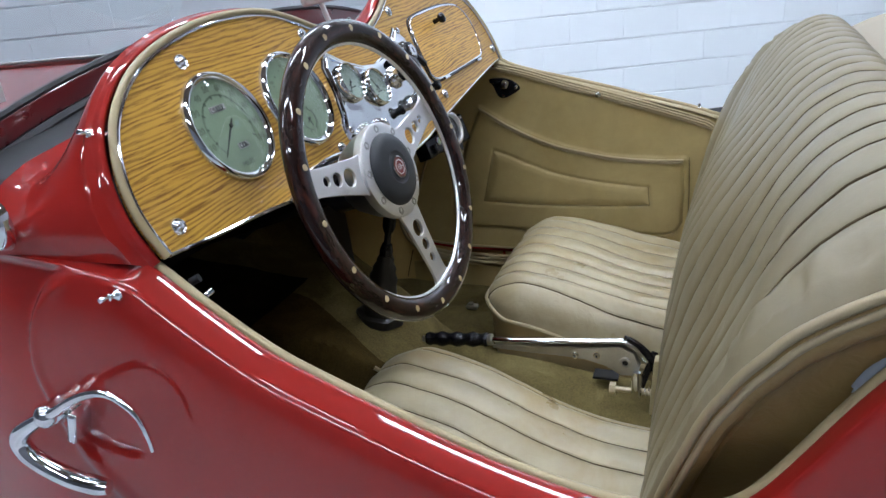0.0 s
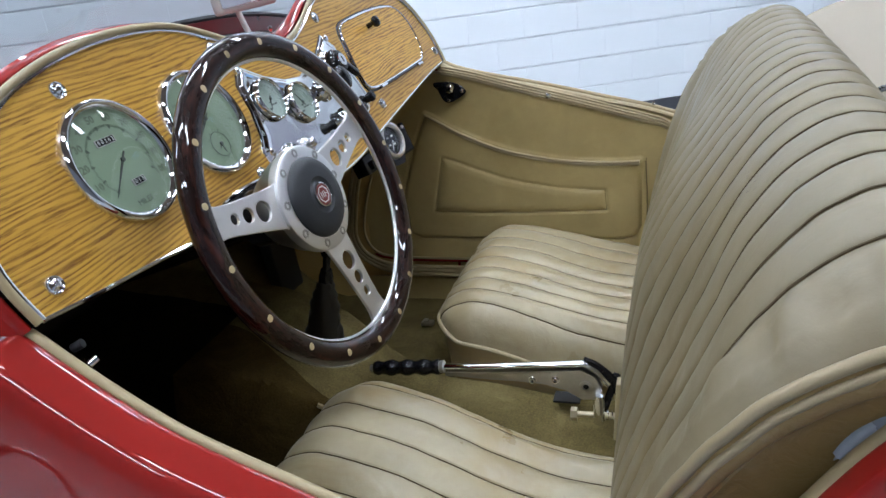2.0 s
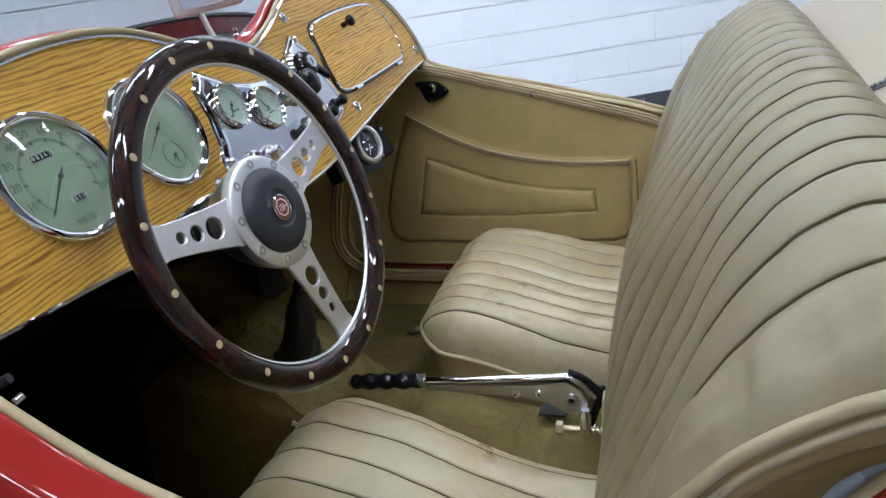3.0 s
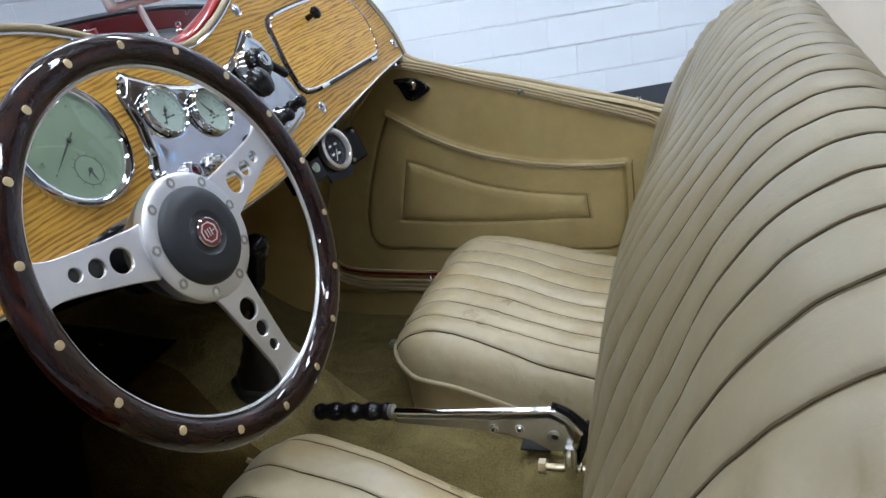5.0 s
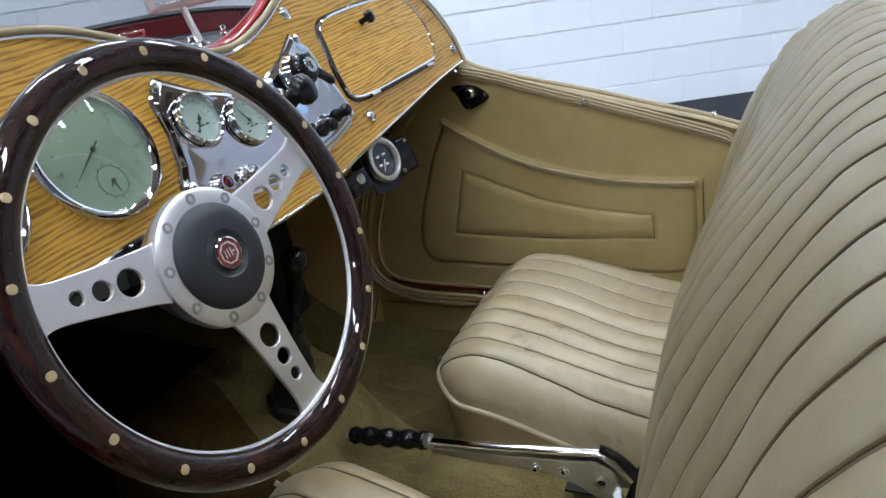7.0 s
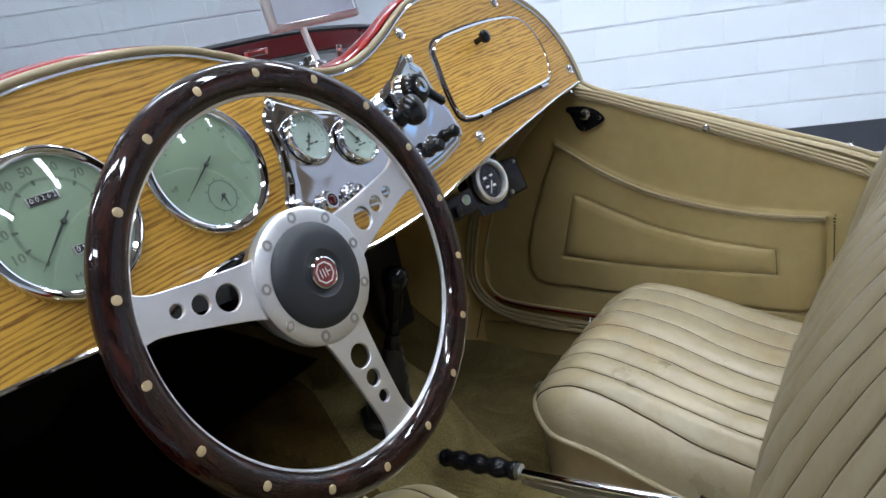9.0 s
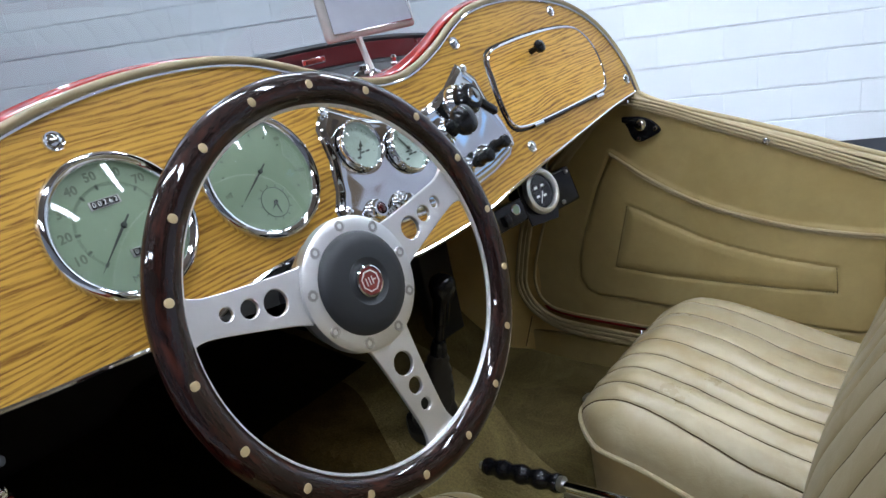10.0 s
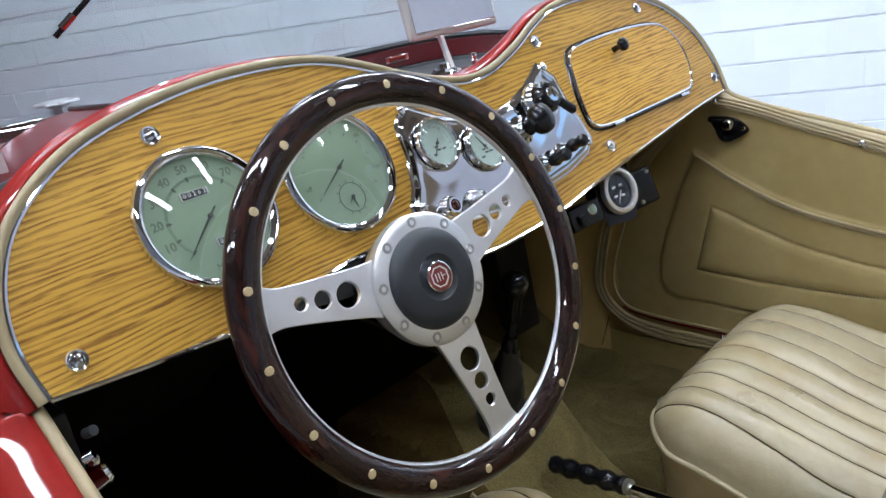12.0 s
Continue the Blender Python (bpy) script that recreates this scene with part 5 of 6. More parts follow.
nx, nz = 250, 156
gx, gz = np.meshgrid(np.linspace(-0.775, -0.015, nx), np.linspace(0.430, 0.900, nz))
sm = lambda pts: [(p.x, p.y) for p in spline([(a, b, 0) for a, b in pts], 4, True)]
do, io = line_dist(gx, gz, sm(OUT), True)
dp, ip = line_dist(gx, gz, PAD, True)
dk, ik = line_dist(gx, gz, POCKET, True)
df, _ = line_dist(gx, gz, [(p.x, p.y) for p in spline([(a, b, 0) for a, b in FOLD], 5)])
sp, sk = np.where(ip, dp, -dp), np.where(ik, dk, -dk)
st = lambda t: np.clip(t, 0, 1) ** 2 * (3 - 2 * np.clip(t, 0, 1))
lift = 0.004 * st(sp / 0.012 + 0.2) - 0.0045 * np.exp(-(sp / 0.0028) ** 2) + 0.0065 * np.exp(-(df / 0.0050) ** 2)
lift += -0.0026 * np.exp(-(sk / 0.0034) ** 2) + 0.0025 * st(sk / 0.02) * ik
ny = 0.0012 * np.sin(gx * 23 + gz * 11) + 0.0009 * np.sin(gx * 57 - gz * 41)
bm = bmesh.new()
V = {}
for j in range(nz):
    for i in range(nx):
        if io[j, i] or do[j, i] < 0.0035:
            V[i, j] = bm.verts.new((gx[j, i], 0.5785 - lift[j, i] - ny[j, i], gz[j, i]))
for j in range(nz - 1):
    for i in range(nx - 1):
        q = [(i, j), (i + 1, j), (i + 1, j + 1), (i, j + 1)]
        if all(k in V for k in q):
            bm.faces.new([V[k] for k in q])
door_panel = part("door_panel", bm, VINYL, car, "olive-tan vinyl door panel with a piped map pocket")
edge = spline([(a, 0.574, b) for a, b in OUT], 4, True)
part("panel_piping", tube(edge, 0.0032, 8, True), TRIM, door_panel, "tan piping round the door panel")
for up, yy, r in ((-0.0055, 0.5755, 0.0024), (0.0058, 0.5745, 0.0030), (0.0116, 0.577, 0.0030)):
    part("panel_piping", tube([Vector((p.x - up * 0.12, yy, p.z + up)) for p in edge[1:36]], r, 8), TRIM, door_panel)
part("fold_piping", tube(spline([(a, 0.5715, b) for a, b in FOLD], 5), 0.0036, 8), TRIM, door_panel, "raised piping over the pocket")
part("fold_piping", tube(spline([(a, 0.5725, b - 0.0058) for a, b in FOLD[1:]], 5), 0.0022, 8), TRIM, door_panel)
part("door_inner", plate([(a, b - 0.004) for a, b in OUT], (), 0, 0.012), RED, car, "red inner face of the door", False, frame_of(Vector((0, 0.598, 0)), Vector((1, 0, 0)), Vector((0, 0, 1)), Vector((0, -1, 0))))
# ribbed draught strip round the opening
for k, (o, yy) in enumerate(((0.020, 0.572), (0.029, 0.570), (0.038, 0.568))):
    pth = [Vector((-0.57 - o, yy, 0.86)), Vector((-0.70 - o, yy, 0.72)), Vector((-0.742 - o, yy, 0.64)), Vector((-0.768 - o, yy, 0.54)), Vector((-0.772 - o, yy, 0.485)), Vector((-0.752 - o * 0.7, yy, 0.452 - o * 0.5)), Vector((-0.70, yy, 0.437 - o)), Vector((-0.55, yy, 0.432 - o)), Vector((-0.2, yy, 0.430 - o)), Vector((-0.03, yy, 0.43 - o))]
    part("draught_strip", tube(spline(pth, 6), 0.0052, 8), TRIM, car, "ribbed tan draught strip round the door")
part("door_gap", tube(spline([(-0.785, 0.585, 0.50), (-0.765, 0.585, 0.45), (-0.70, 0.585, 0.431), (-0.55, 0.585, 0.427), (-0.03, 0.585, 0.425)], 6), 0.006, 8), RED, car, "red paint showing at the door gap")
part("sill_board", box((1.0, 0.012, 0.075), (-0.42, 0.578, 0.345), 0.003), VINYL, car, "tan vinyl sill board")
# stitches
bm = bmesh.new()
for pts, off in ((POCKET[6:8], 0), (POCKET[11:] + POCKET[:1], 0), (PAD[10:13], -0.012), (POCKET[7:12], -0.001)):
    L = [Vector((a, 0, b)) for a, b in pts]
    for a, b in zip(L, L[1:]):
        n = max(2, int((b - a).length / 0.0055))
        for i in range(n):
            p, q = a.lerp(b, (i + 0.1) / n), a.lerp(b, (i + 0.6) / n)
            tube([(p.x - off, 0.5762, p.z), (q.x - off, 0.5762, q.z)], 0.0012, 4, bm=bm)
for i in range(30):
    z = 0.678 - i * 0.006
    tube([(-0.080, 0.5785, z), (-0.080, 0.5785, z - 0.0030)], 0.0012, 4, bm=bm)
tagged(part("stitching", bm, HOLES, door_panel, "", False), "rows of small dark stitch holes", "", kind="stuff")
# door catch
cm = frame_of(Vector((-0.505, 0.572, 0.846)), Vector((1, 0, -0.1)).normalized(), Vector((0.1, 0, 1)).normalized(), Vector((0, -1, 0)))
catch = part("door_catch", plate([(p.x, p.y) for p in spline([(-0.036, 0.018, 0), (-0.016, 0.023, 0), (0.004, 0.024, 0), (0.024, 0.019, 0), (0.040, 0.006, 0), (0.036, -0.003, 0), (0.014, -0.018, 0), (0.0, -0.023, 0), (-0.012, -0.018, 0), (-0.024, 0.002, 0)], 4, True)], (), 0, 0.004, 0.0015), BLACK, car, "black door catch with chrome screws", m=cm)
part("catch_pull", lathe([(0.011, 0.004), (0.0115, 0.010), (0.008, 0.016), (0.0, 0.018)], 18, m=Matrix.Translation((0.005, 0.010, 0))), CHROME, catch, "chrome catch button")
part("catch_lever", box((0.03, 0.007, 0.006), (-0.018, 0.015, 0.006), 0.002), BLACK, catch)
for a, b in ((-0.024, 0.014), (0.031, 0.006), (0.001, -0.0165)):
    part("catch_screw", lathe([(0.0048, 0.004), (0.004, 0.0062), (0, 0.007)], 12, m=Matrix.Translation((a, b, 0))), CHROME, catch)
# latch on the inside of the near door
latch = part("door_latch", lathe([(0.011, -0.012), (0.012, -0.006), (0.012, 0.008), (0.009, 0.011), (0, 0.012)], 20, m=aim((-0.531, -0.574, 0.826), (0.3, 1, 0.3))), CHROME, door_near, "chrome door latch")
part("latch_arm", box((0.018, 0.010, 0.010), (-0.522, -0.576, 0.849), 0.0045), CHROME, door_near)
part("latch_tongue", tube([(-0.512, -0.576, 0.876), (-0.503, -0.572, 0.880)], 0.0045, 12), RUBBER, door_near)
part("latch_pin", tube([(-0.484, -0.590, 0.870), (-0.480, -0.583, 0.873)], 0.0034, 10), CHROME, door_near, "small chrome pin")
part("door_lining", box((0.62, 0.010, 0.30), (-0.30, -0.583, 0.51), 0.003), VINYL, car, "tan vinyl lining of the near door")

# ---- rear view mirror ----
mir = part("rear_mirror", box((0.012, 0.176, 0.104), (0, 0, 0), 0.007), GREYMETAL, car, "rectangular rear-view mirror on a stalk", m=pose(-0.662, 0.0625, 1.1525, 0, -9, 0))
part("mirror_glass", box((0.002, 0.160, 0.088), (0.0068, 0, 0), 0.002), MIRROR, mir, "silvered glass")
part("mirror_stalk", tube([(-0.002, -0.028, -0.05), (0.003, -0.030, -0.075), (0.012, -0.034, -0.104)], 0.0062, 12, flat=0.7), GREYMETAL, mir, "grey stalk")
part("mirror_foot", lathe([(0.0, 0.016), (0.008, 0.014), (0.011, 0.008), (0.020, 0.004), (0.022, 0)], 24, m=Matrix.Translation((-0.646, 0.027, 1.052))), CHROME, car, "chrome mirror foot")
for a in range(3):
    part("foot_screw", lathe([(0.004, 0), (0.0035, 0.003), (0, 0.004)], 10, m=Matrix.Translation((-0.646 + 0.015 * math.cos(a * 2.1), 0.027 + 0.015 * math.sin(a * 2.1), 1.057))), CHROME, car)

# ---- seats ----
FIRM = [(-0.46, 0.530), (-0.40, 0.546), (-0.33, 0.546), (-0.25, 0.533), (-0.15, 0.510), (-0.05, 0.490)]
WORN = [(-0.53, 0.552), (-0.47, 0.556), (-0.42, 0.550), (-0.35, 0.533), (-0.30, 0.512), (-0.25, 0.490), (-0.20, 0.472), (-0.15, 0.459), (-0.08, 0.452), (-0.03, 0.450)]
CUSHION = {1: [(p.x, p.y) for p in spline([(a, b, 0) for a, b in FIRM], 6)], -1: [(p.x, p.y) for p in spline([(a, b, 0) for a, b in WORN], 6)]}


def cushion_z(x, y, side):
    return table(CUSHION[side], x) + 0.010 * math.cos((abs(y) - 0.33) / 0.22 * 1.4)


def seat_cushion(s, x0, label):
    seat = thing("seat_cushion", label, "car seat", "seat cushions")
    x1, y0, y1, rc, re = -0.03, 0.098, 0.556, 0.085, 0.068
    nx = 76
    seams = [0.148 + 0.0575 * i for i in range(8)] if s < 0 else [0.126, 0.166, 0.210, 0.256, 0.306, 0.358, 0.411, 0.462]
    splay = 0.0 if s < 0 else 0.022
    rnd = random.Random(7 + s)
    ph = [rnd.uniform(0, 6) for _ in range(8)]

    def fall(x):
        """How far the top drops to its piping: little along the front, more down the sides."""
        return 0.036 + 0.026 * smooth01((x - x0) / 0.06) + 0.026 * smooth01((x - x0 - 0.04) / 0.22)

    def top_at(x, y):
            cx, cy = min(max(x, x0 + rc), x1 - 0.02), min(max(y, y0 + rc), y1 - rc)
            d = math.hypot(x - cx, y - cy)
            if d > rc:
                x, y, d = cx + (x - cx) * rc / d, cy + (y - cy) * rc / d, rc
            e = min(x - x0, y - y0, y1 - y)
            if x < x0 + rc and (y < y0 + rc or y > y1 - rc):
                e = rc - d
            e = max(0.0, e)
            drop = fall(x) * (1 - math.sqrt(max(0.0, 1 - (1 - min(1, e / re)) ** 2)))
            puff = 0.0
            w = y - splay * smooth01((-0.15 - x) / 0.27)
            near = min(abs(w - q) for q in seams)
            if seams[0] <= w <= seams[-1]:
                f = min(1.0, near / (0.02875 if s < 0 else 0.0245))
                puff = 0.0045 * (1 - (1 - f) ** 2)
            else:
                puff = 0.0045 * (1 - (1 - min(1, near / 0.03)) ** 2)
            gap = -0.0030 * math.exp(-(near / 0.0016) ** 2)
            sag = -0.010 * math.exp(-((x + 0.17) / 0.10) ** 2 - ((y - 0.34) / 0.12) ** 2) if s > 0 else 0.0
            crease = 0.0016 * noise.noise((x * 22 + ph[0], y * 12, 2.0 + s)) + 0.0008 * noise.noise((x * 70, y * 45, 5.0))
            return Vector((x, s * y, cushion_z(x, y, s) - drop + (puff + gap) * (1 - drop / 0.12) + sag + crease))

    rows = [[top_at(x, y) for y in np.linspace(y0, y1, 330)] for x in np.linspace(x0, x1, nx + 1)]
    bm = bmesh.new()
    grid(bm, rows)
    part("cushion", bm, SEAT, seat, "pleated tan leather cushion top")
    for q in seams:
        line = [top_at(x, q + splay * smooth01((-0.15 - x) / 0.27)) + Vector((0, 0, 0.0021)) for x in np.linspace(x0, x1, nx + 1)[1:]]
        part("seam", tube(line, 0.0011, 6), SEAM_SHADE, seat, "brown sunken seam, darkened for fold shade")
    loop = []
    for x in np.linspace(x1, x0 + rc, 26):
        loop.append((x, y0))
    for t in np.linspace(0, math.pi / 2, 21)[1:]:
        loop.append((x0 + rc - rc * math.sin(t), y0 + rc - rc * math.cos(t)))
    for y in np.linspace(y0 + rc, y1 - rc, 24)[1:]:
        loop.append((x0, y))
    for t in np.linspace(0, math.pi / 2, 21)[1:]:
        loop.append((x0 + rc - rc * math.cos(t), y1 - rc + rc * math.sin(t)))
    for x in np.linspace(x0 + rc, x1, 26)[1:]:
        loop.append((x, y1))
    rim = [Vector((x, s * y, cushion_z(x, y, s) - fall(x) - 0.001)) for x, y in loop]
    mid = Vector(((x0 + x1) / 2, s * (y0 + y1) / 2, 0))
    out = [p + (Vector((p.x, p.y, 0)) - mid).normalized() * 0.002 for p in rim]
    part("piping", tube(out, 0.0042, 8), PIPE, seat, "pale piping round the cushion")
    bm = bmesh.new()
    grid(bm, [rim, [Vector((p.x + (mid.x - p.x) * 0.03, p.y + (mid.y - p.y) * 0.03, p.z - 0.05)) for p in rim], [Vector((p.x + (mid.x - p.x) * 0.06, p.y + (mid.y - p.y) * 0.04, 0.335)) for p in rim]])
    part("boxing", bm, BOXING, seat, "brown leather cushion side")
    return seat


seat_cushion(1, -0.444, "tan leather passenger seat cushion with pleats and piping")
seat_cushion(-1, -0.520, "tan leather driver seat cushion with pleats and piping")

squab = thing("bench_seat", "one-piece tan leather backrest with pleats, slightly worn", "car seat")
PROFILE = [(-0.084, 0.36), (-0.083, 0.44), (-0.077, 0.53), (-0.060, 0.62), (-0.031, 0.71), (-0.002, 0.79), (0.026, 0.865), (0.052, 0.924), (0.083, 0.968), (0.117, 0.993), (0.147, 0.9995), (0.174, 0.991), (0.191, 0.964), (0.200, 0.90), (0.206, 0.75), (0.206, 0.45)]
prof = spline([(a, 0, b) for a, b in PROFILE], 7)
END = [(-0.078, 0.36), (-0.078, 0.44), (-0.073, 0.53), (-0.058, 0.625), (-0.034, 0.72), (-0.010, 0.795), (0.013, 0.850), (0.040, 0.887), (0.073, 0.916), (0.111, 0.937), (0.147, 0.948), (0.176, 0.947), (0.193, 0.922), (0.202, 0.88), (0.207, 0.75), (0.207, 0.45)]
tips = spline([(a, 0, b) for a, b in END], 7)      # the squab's two end edges
SP, SHIFT, NEAR_W, FAR_W = 0.0535, -0.0097, 0.615, 0.560
FULL = [(0.50, 0.0), (0.56, 0.004), (0.62, 0.011), (0.66, 0.017), (0.70, 0.025), (0.74, 0.031), (0.78, 0.031), (0.82, 0.027), (0.86, 0.018), (0.90, 0.007), (0.94, 0.0), (1.1, 0.0)]
FAN = [(0.36, 0.845), (0.50, 0.862), (0.60, 0.885), (0.69, 0.917), (0.77, 0.954), (0.85, 0.992), (0.90, 1.0), (1.1, 1.0)]


def back_point(i, y0):
    """Point i along the profile, y0 across: pleats, rounded ends, small creases."""
    p = prof[i]
    a, b = prof[max(i - 1, 0)], prof[min(i + 1, len(prof) - 1)]
    t = (b - a).normalized()
    nrm = Vector((-t.z, 0, t.x))
    k = abs(y0)
    if y0 < 0:
        fan, wide, start, lastseam = table(FAN, p.z), NEAR_W, 0.45, SP * 10 - SHIFT
    else:
        fan, wide, start, lastseam = 0.90 + 0.10 * smooth01((p.z - 0.45) / 0.45), FAR_W, 0.38, SP * 9 + SHIFT
    if i >= 62:
        fan = 1.0
    droop = Vector((0, 0, 0))
    if k > start:
        q = min(1.0, (k - start) / (wide - start))
        droop = (tips[i] - p) * (0.45 * q + 0.55 * (1 - math.sqrt(max(0, 1 - q * q))))
    cell = ((y0 - SHIFT) / SP) % 1.0
    if k < lastseam + 0.002:
        d = min(cell, 1 - cell) * SP
        puff = 0.0034 * (1 - (1 - min(1, d / (SP / 2))) ** 3.0) - 0.0034 * math.exp(-(d / 0.0026) ** 2)
        puff *= 1 + 0.15 * smooth01((p.z - 0.80) / 0.12)
    else:
        edge = smooth01((wide - k) / 0.02)
        puff = 0.008 * (1 - (1 - min(1, (k - lastseam) / 0.03)) ** 2) * edge
        puff += (0.0035 * noise.noise((p.x * 26, k * 34, p.z * 10)) + 0.0032 * noise.noise((p.x * 75 + p.z * 45, k * 15, 3.0)) + 0.002 * noise.noise((p.x * 60, k * 50, p.z * 30))) * smooth01((k - lastseam) / 0.03) * edge * (0.4 + smooth01((p.z - 0.8) / 0.1))
    wob = 0.0016 * noise.noise((p.x * 11, y0 * 9, p.z * 13)) + 0.0009 * noise.noise((p.x * 60, y0 * 35, p.z * 40))
    crown = -0.008 * (min(k, 0.38) / 0.6) ** 2
    if i < 62:                          # the middle stands fuller than the worn driver's side
        p = p + Vector((-table(FULL, p.z) * smooth01((y0 + 0.42) / 0.32) * (1 - 0.8 * smooth01((y0 - 0.08) / 0.25)), 0, 0))
    q = p + droop + nrm * (puff + wob + crown)
    return Vector((q.x, y0 * fan, q.z))


CELL = (0.0, 0.018, 0.04, 0.07, 0.12, 0.20, 0.32, 0.5, 0.68, 0.80, 0.88, 0.93, 0.96, 0.982)
across = sorted({round(y, 5) for y in [-NEAR_W, FAR_W] + [(k + c) * SP + SHIFT for k in range(-12, 12) for c in CELL] if -NEAR_W <= y <= FAR_W})
rows = [[back_point(i, y) for y in across] for i in range(len(prof))]
ends = {-1: [r[0] for r in rows], 1: [r[-1] for r in rows]}
bm = bmesh.new()
grid(bm, rows)
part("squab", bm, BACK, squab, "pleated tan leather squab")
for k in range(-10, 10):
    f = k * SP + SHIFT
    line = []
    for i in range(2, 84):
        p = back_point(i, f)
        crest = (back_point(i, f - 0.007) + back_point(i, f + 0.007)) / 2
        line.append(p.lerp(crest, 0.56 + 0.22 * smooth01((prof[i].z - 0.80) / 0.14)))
    part("seam", tube(line, 0.0010, 6), SEAM_SHADE, squab, "sunken seam, darkened for fold shade")
for s in (-1, 1):
    e = ends[s]
    part("piping", tube(spline([p + Vector((0, s * 0.002, 0)) for p in e[4:87:2]], 4), 0.0044, 10), CORD, squab, "tan piping along the squab edge")
    part("welt", tube(spline([p + Vector((0.006, s * 0.004, -0.008)) for p in e[4:87:2]], 4), 0.0034, 10), CORD, squab, "thin second cord below the piping")
    core = Vector((0.16, 0, 0.62))
    bm = bmesh.new()
    folds = [(0.0, 0.0), (0.02, 0.004), (0.05, 0.006), (0.08, 0.003), (0.105, -0.006), (0.118, -0.017), (0.125, -0.019), (0.14, -0.018), (0.2, -0.026), (0.3, -0.036), (0.5, -0.050), (0.8, -0.056), (0.98, -0.056)]
    rows = []
    for g, o in folds:
        rows.append([Vector((p.x + (core.x - p.x) * g, p.y + s * (o + 0.004 * g ** 0.3 * noise.noise((p.x * 18, g * 9, p.z * 18))), p.z + (core.z - p.z) * g)) for p in e])
    grid(bm, rows)
    part("gusset", bm, GUSSET, squab, "ochre vinyl side of the squab")
part("leather_tab", box((0.008, 0.022, 0.105), (-0.093, -0.040, 0.467), 0.002, m=Matrix.Rotation(radians(4), 3, "Y").to_4x4()), PIPE, squab, "stitched leather tab at the foot of the squab")
bm = bmesh.new()
for i in range(13):
    tube([(-0.0995 + 0.0004 * i, -0.043, 0.424 + i * 0.0068), (-0.0993 + 0.0004 * i, -0.043, 0.4275 + i * 0.0068)], 0.0008, 4, bm=bm)
part("tab_stitches", bm, THREAD, squab, "", False)

# inner side trim, hood frame and folded hood behind the squab
for s in (-1, 1):
    tab = near_tab if s < 0 else far_tab
    bm = bmesh.new()
    grid(bm, [[Vector((x, s * (0.586 - 0.06 * smooth01((x - 0.2) / 0.35)), max(0.34, table(tab, x) - d))) for x in np.linspace(-0.02 if s < 0 else -0.53, 0.54, 60)] for d in (0.004, 0.05, 0.15, 0.3, 0.6)])
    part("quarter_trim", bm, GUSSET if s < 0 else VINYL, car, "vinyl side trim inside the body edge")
bow = thing("hood_frame", "blue-grey steel hood bow folded behind the seat", "hood frame")
part("bow", tube(spline([(0.106, -0.580, 0.836), (0.112, -0.581, 0.850), (0.122, -0.582, 0.864), (0.136, -0.582, 0.878), (0.17, -0.580, 0.905), (0.26, -0.57, 0.94), (0.4, -0.56, 0.95)], 6), 0.0085, 14), BOWSTEEL, bow, "round steel bow")
part("bow_pivot", lathe([(0.0080, -0.004), (0.0090, 0), (0.0090, 0.004), (0.0055, 0.005), (0.0040, 0.0075), (0, 0.008)], 22, m=aim((0.104, -0.574, 0.834), (-0.5, 0.55, 0.6))), BOWSTEEL, bow, "round pivot")
part("bow_stand", box((0.03, 0.006, 0.5), (0.30, -0.562, 0.66)), BOWSTEEL, bow, "", False)
hood = thing("folded_hood", "folded beige cloth hood in a zipped cover", "soft top")
rows = []
for i in range(24):
    f = i / 23
    x = 0.179 + 0.40 * f
    z = 0.966 + 0.038 * math.sin(math.pi * min(0.5, f * 1.8)) - 0.05 * f * f
    rows.append([Vector((x, y, z - 0.05 * (abs(y) / 0.6) ** 6 + 0.004 * noise.noise((x * 9, y * 7, 0)))) for y in np.linspace(-0.60, 0.60, 50)])
rows.insert(0, [Vector((0.19, p.y, 0.75)) for p in rows[0]])
rows.append([Vector((0.60, p.y, 0.78)) for p in rows[-1]])
bm = bmesh.new()
grid(bm, rows)
part("hood_cover", bm, CANVAS, hood, "beige cloth hood cover")
zip_path = spline([r[18] + Vector((0, 0.10 * (i / 20) ** 2, 0.0015)) for i, r in enumerate(rows[1:22])], 4)
part("zip_tape", tube(zip_path, 0.0075, 8, flat=0.22), RUBBER, hood, "black zip tape")
bm = bmesh.new()
for a, b in zip(zip_path, zip_path[1:]):
    n = max(1, round((b - a).length / 0.0035))
    for k in range(n):
        box((0.0018, 0.0075, 0.0022), a.lerp(b, k / n) + Vector((0, 0, 0.0017)), 0, bm)
part("zip", bm, BLACK, hood, "black zip", False)


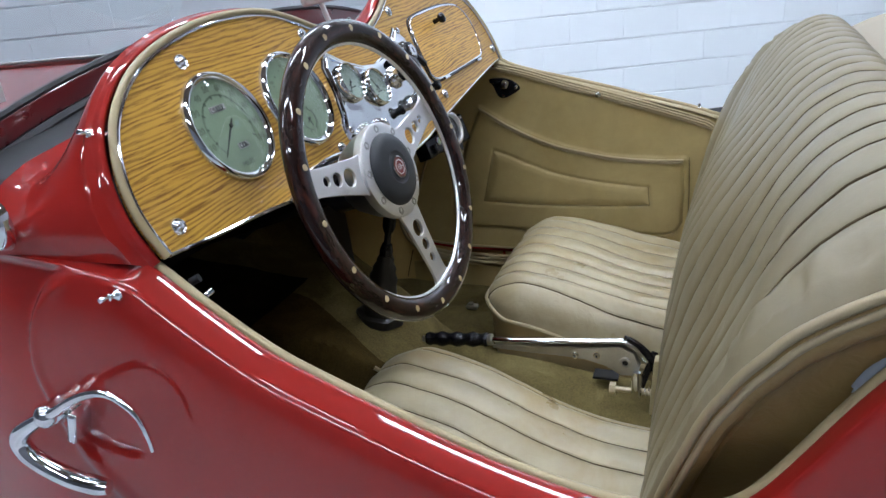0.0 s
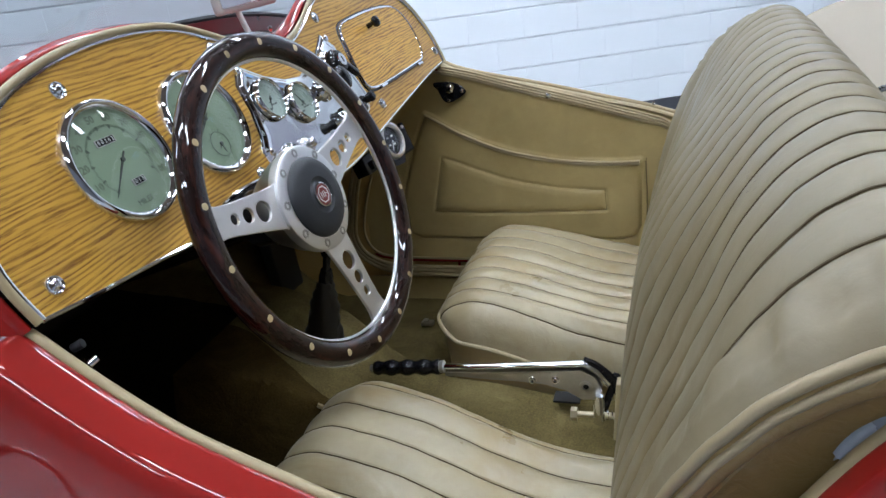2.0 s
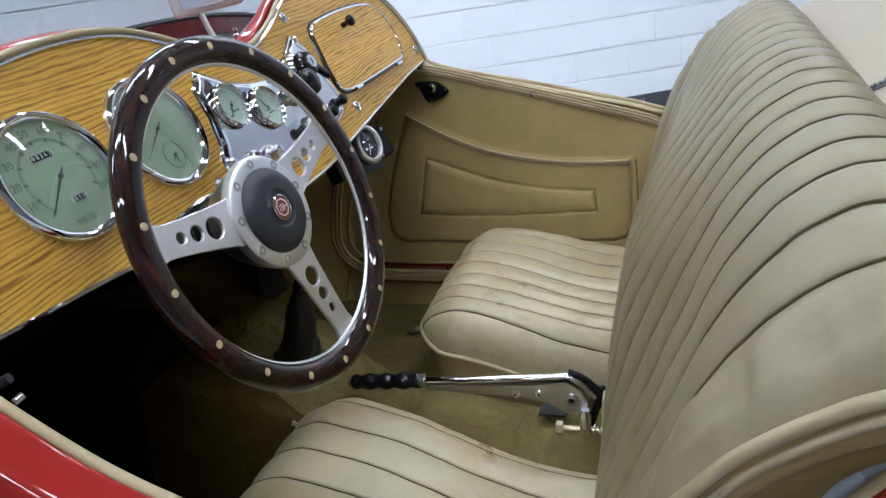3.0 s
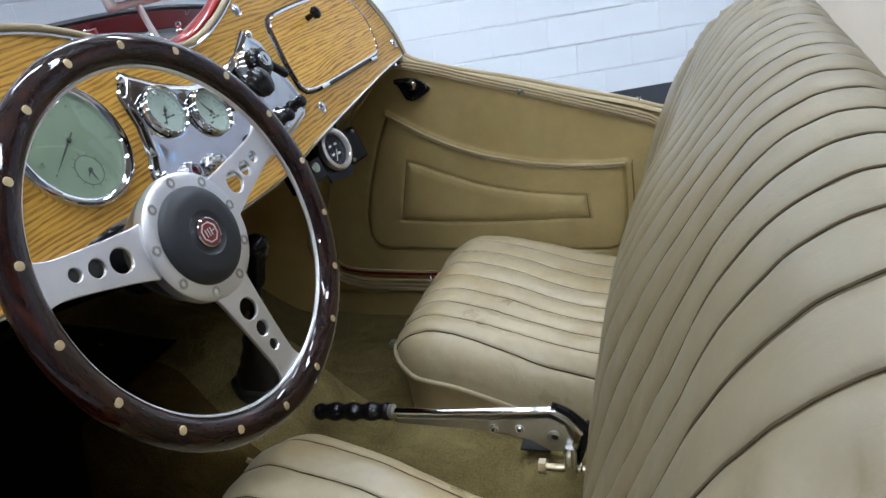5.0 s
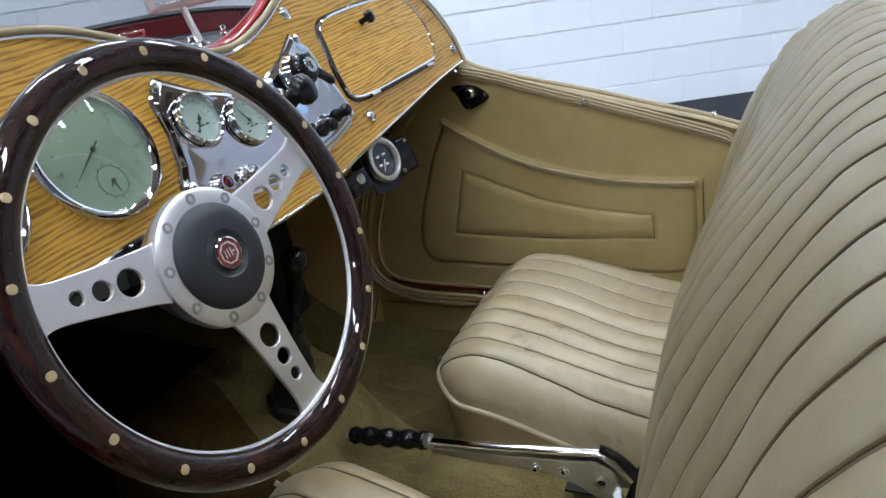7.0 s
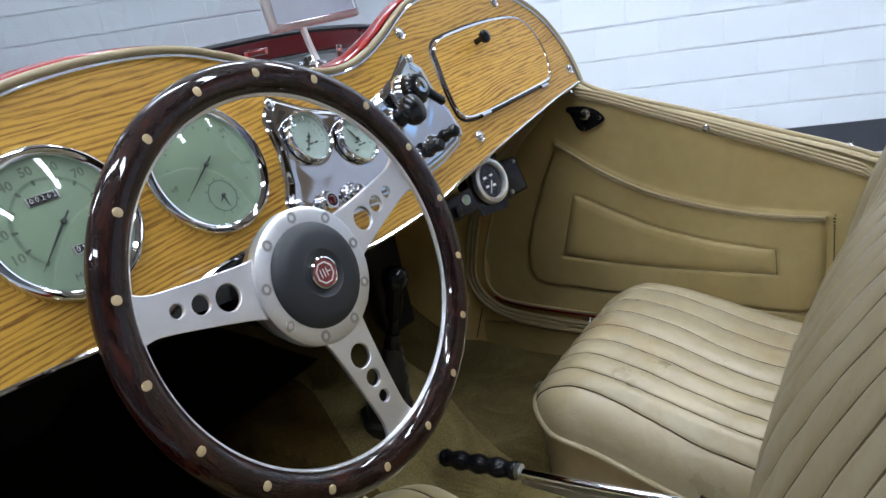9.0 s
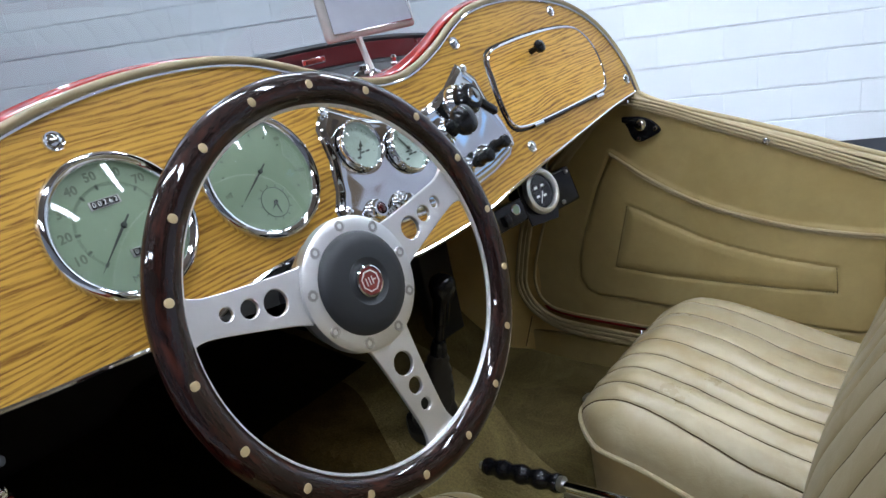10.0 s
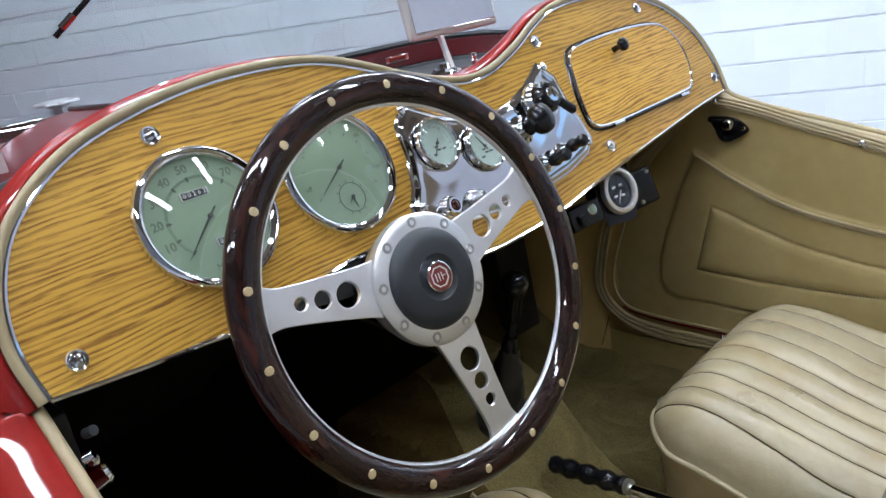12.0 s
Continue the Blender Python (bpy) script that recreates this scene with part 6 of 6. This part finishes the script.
# ---- painted block wall, block by block where the camera passes nearest ----
wall = slab("wall_north", A0, A1, WALL + 0.008, WALL + 0.22, FLOOR, CEILING, JOINT, "white painted block wall with recessed bed joints")
COURSE, LONG = 0.1690, 0.3253
BASE = 0.0427


def block_mesh(w):
    """A block face with softened edges, standing 8 mm proud of the joint."""
    h = COURSE - 0.0095
    bm = bmesh.new()
    rings = []
    for ins, dep in ((0.0, 0.010), (0.0, 0.002), (0.0022, 0.0)):
        wx = w / 2 - ins * 0.45
        hz = h / 2 - ins
        rings.append([bm.verts.new((a * wx, dep, b * hz)) for a, b in ((-1, -1), (1, -1), (1, 1), (-1, 1))])
    for a, b in zip(rings, rings[1:]):
        for i in range(4):
            j = (i + 1) % 4
            bm.faces.new((a[i], a[j], b[j], b[i]))
    bm.faces.new(rings[-1])
    bmesh.ops.recalc_face_normals(bm, faces=bm.faces)
    me = bpy.data.meshes.new("block")
    bm.to_mesh(me)
    bm.free()
    me.materials.append(BLOCK)
    return me


block = block_mesh(LONG)
turn = Matrix.Rotation(ROOM, 4, "Z")
rest = []
rng = random.Random(3)
count = 0
for k in range(-1, 22):
    z = BASE + COURSE * (k + 0.5)
    start = 0.2345 if k % 2 else 0.0733
    for i in range(-24, 18):
        a = start + LONG * (i + 0.5)
        if a < A0 + 0.1 or a > A1 - 0.1 or z + 0.1 > CEILING or z < 0.06:
            continue
        m = Matrix.Translation(room_at(a, WALL - 0.002 + rng.uniform(-0.0012, 0.0012), z)) @ turn
        if 0 <= k <= 8 and -5.2 < a < 2.6:
            ob = new("block", block)
            ob.parent = wall
            ob.matrix_basis = m
            count += 1
        else:
            rest.append(m)
verts, faces = [], []
src_v = [v.co.copy() for v in block.vertices]
src_f = [tuple(p.vertices) for p in block.polygons]
for m in rest:
    n = len(verts)
    verts += [m @ v for v in src_v]
    faces += [tuple(n + q for q in f) for f in src_f]
me = bpy.data.meshes.new("blocks")
me.from_pydata(verts, [], faces)
me.materials.append(BLOCK)
ob = new("far_blocks", me)
ob.parent = wall
tagged(ob, kind="stuff")
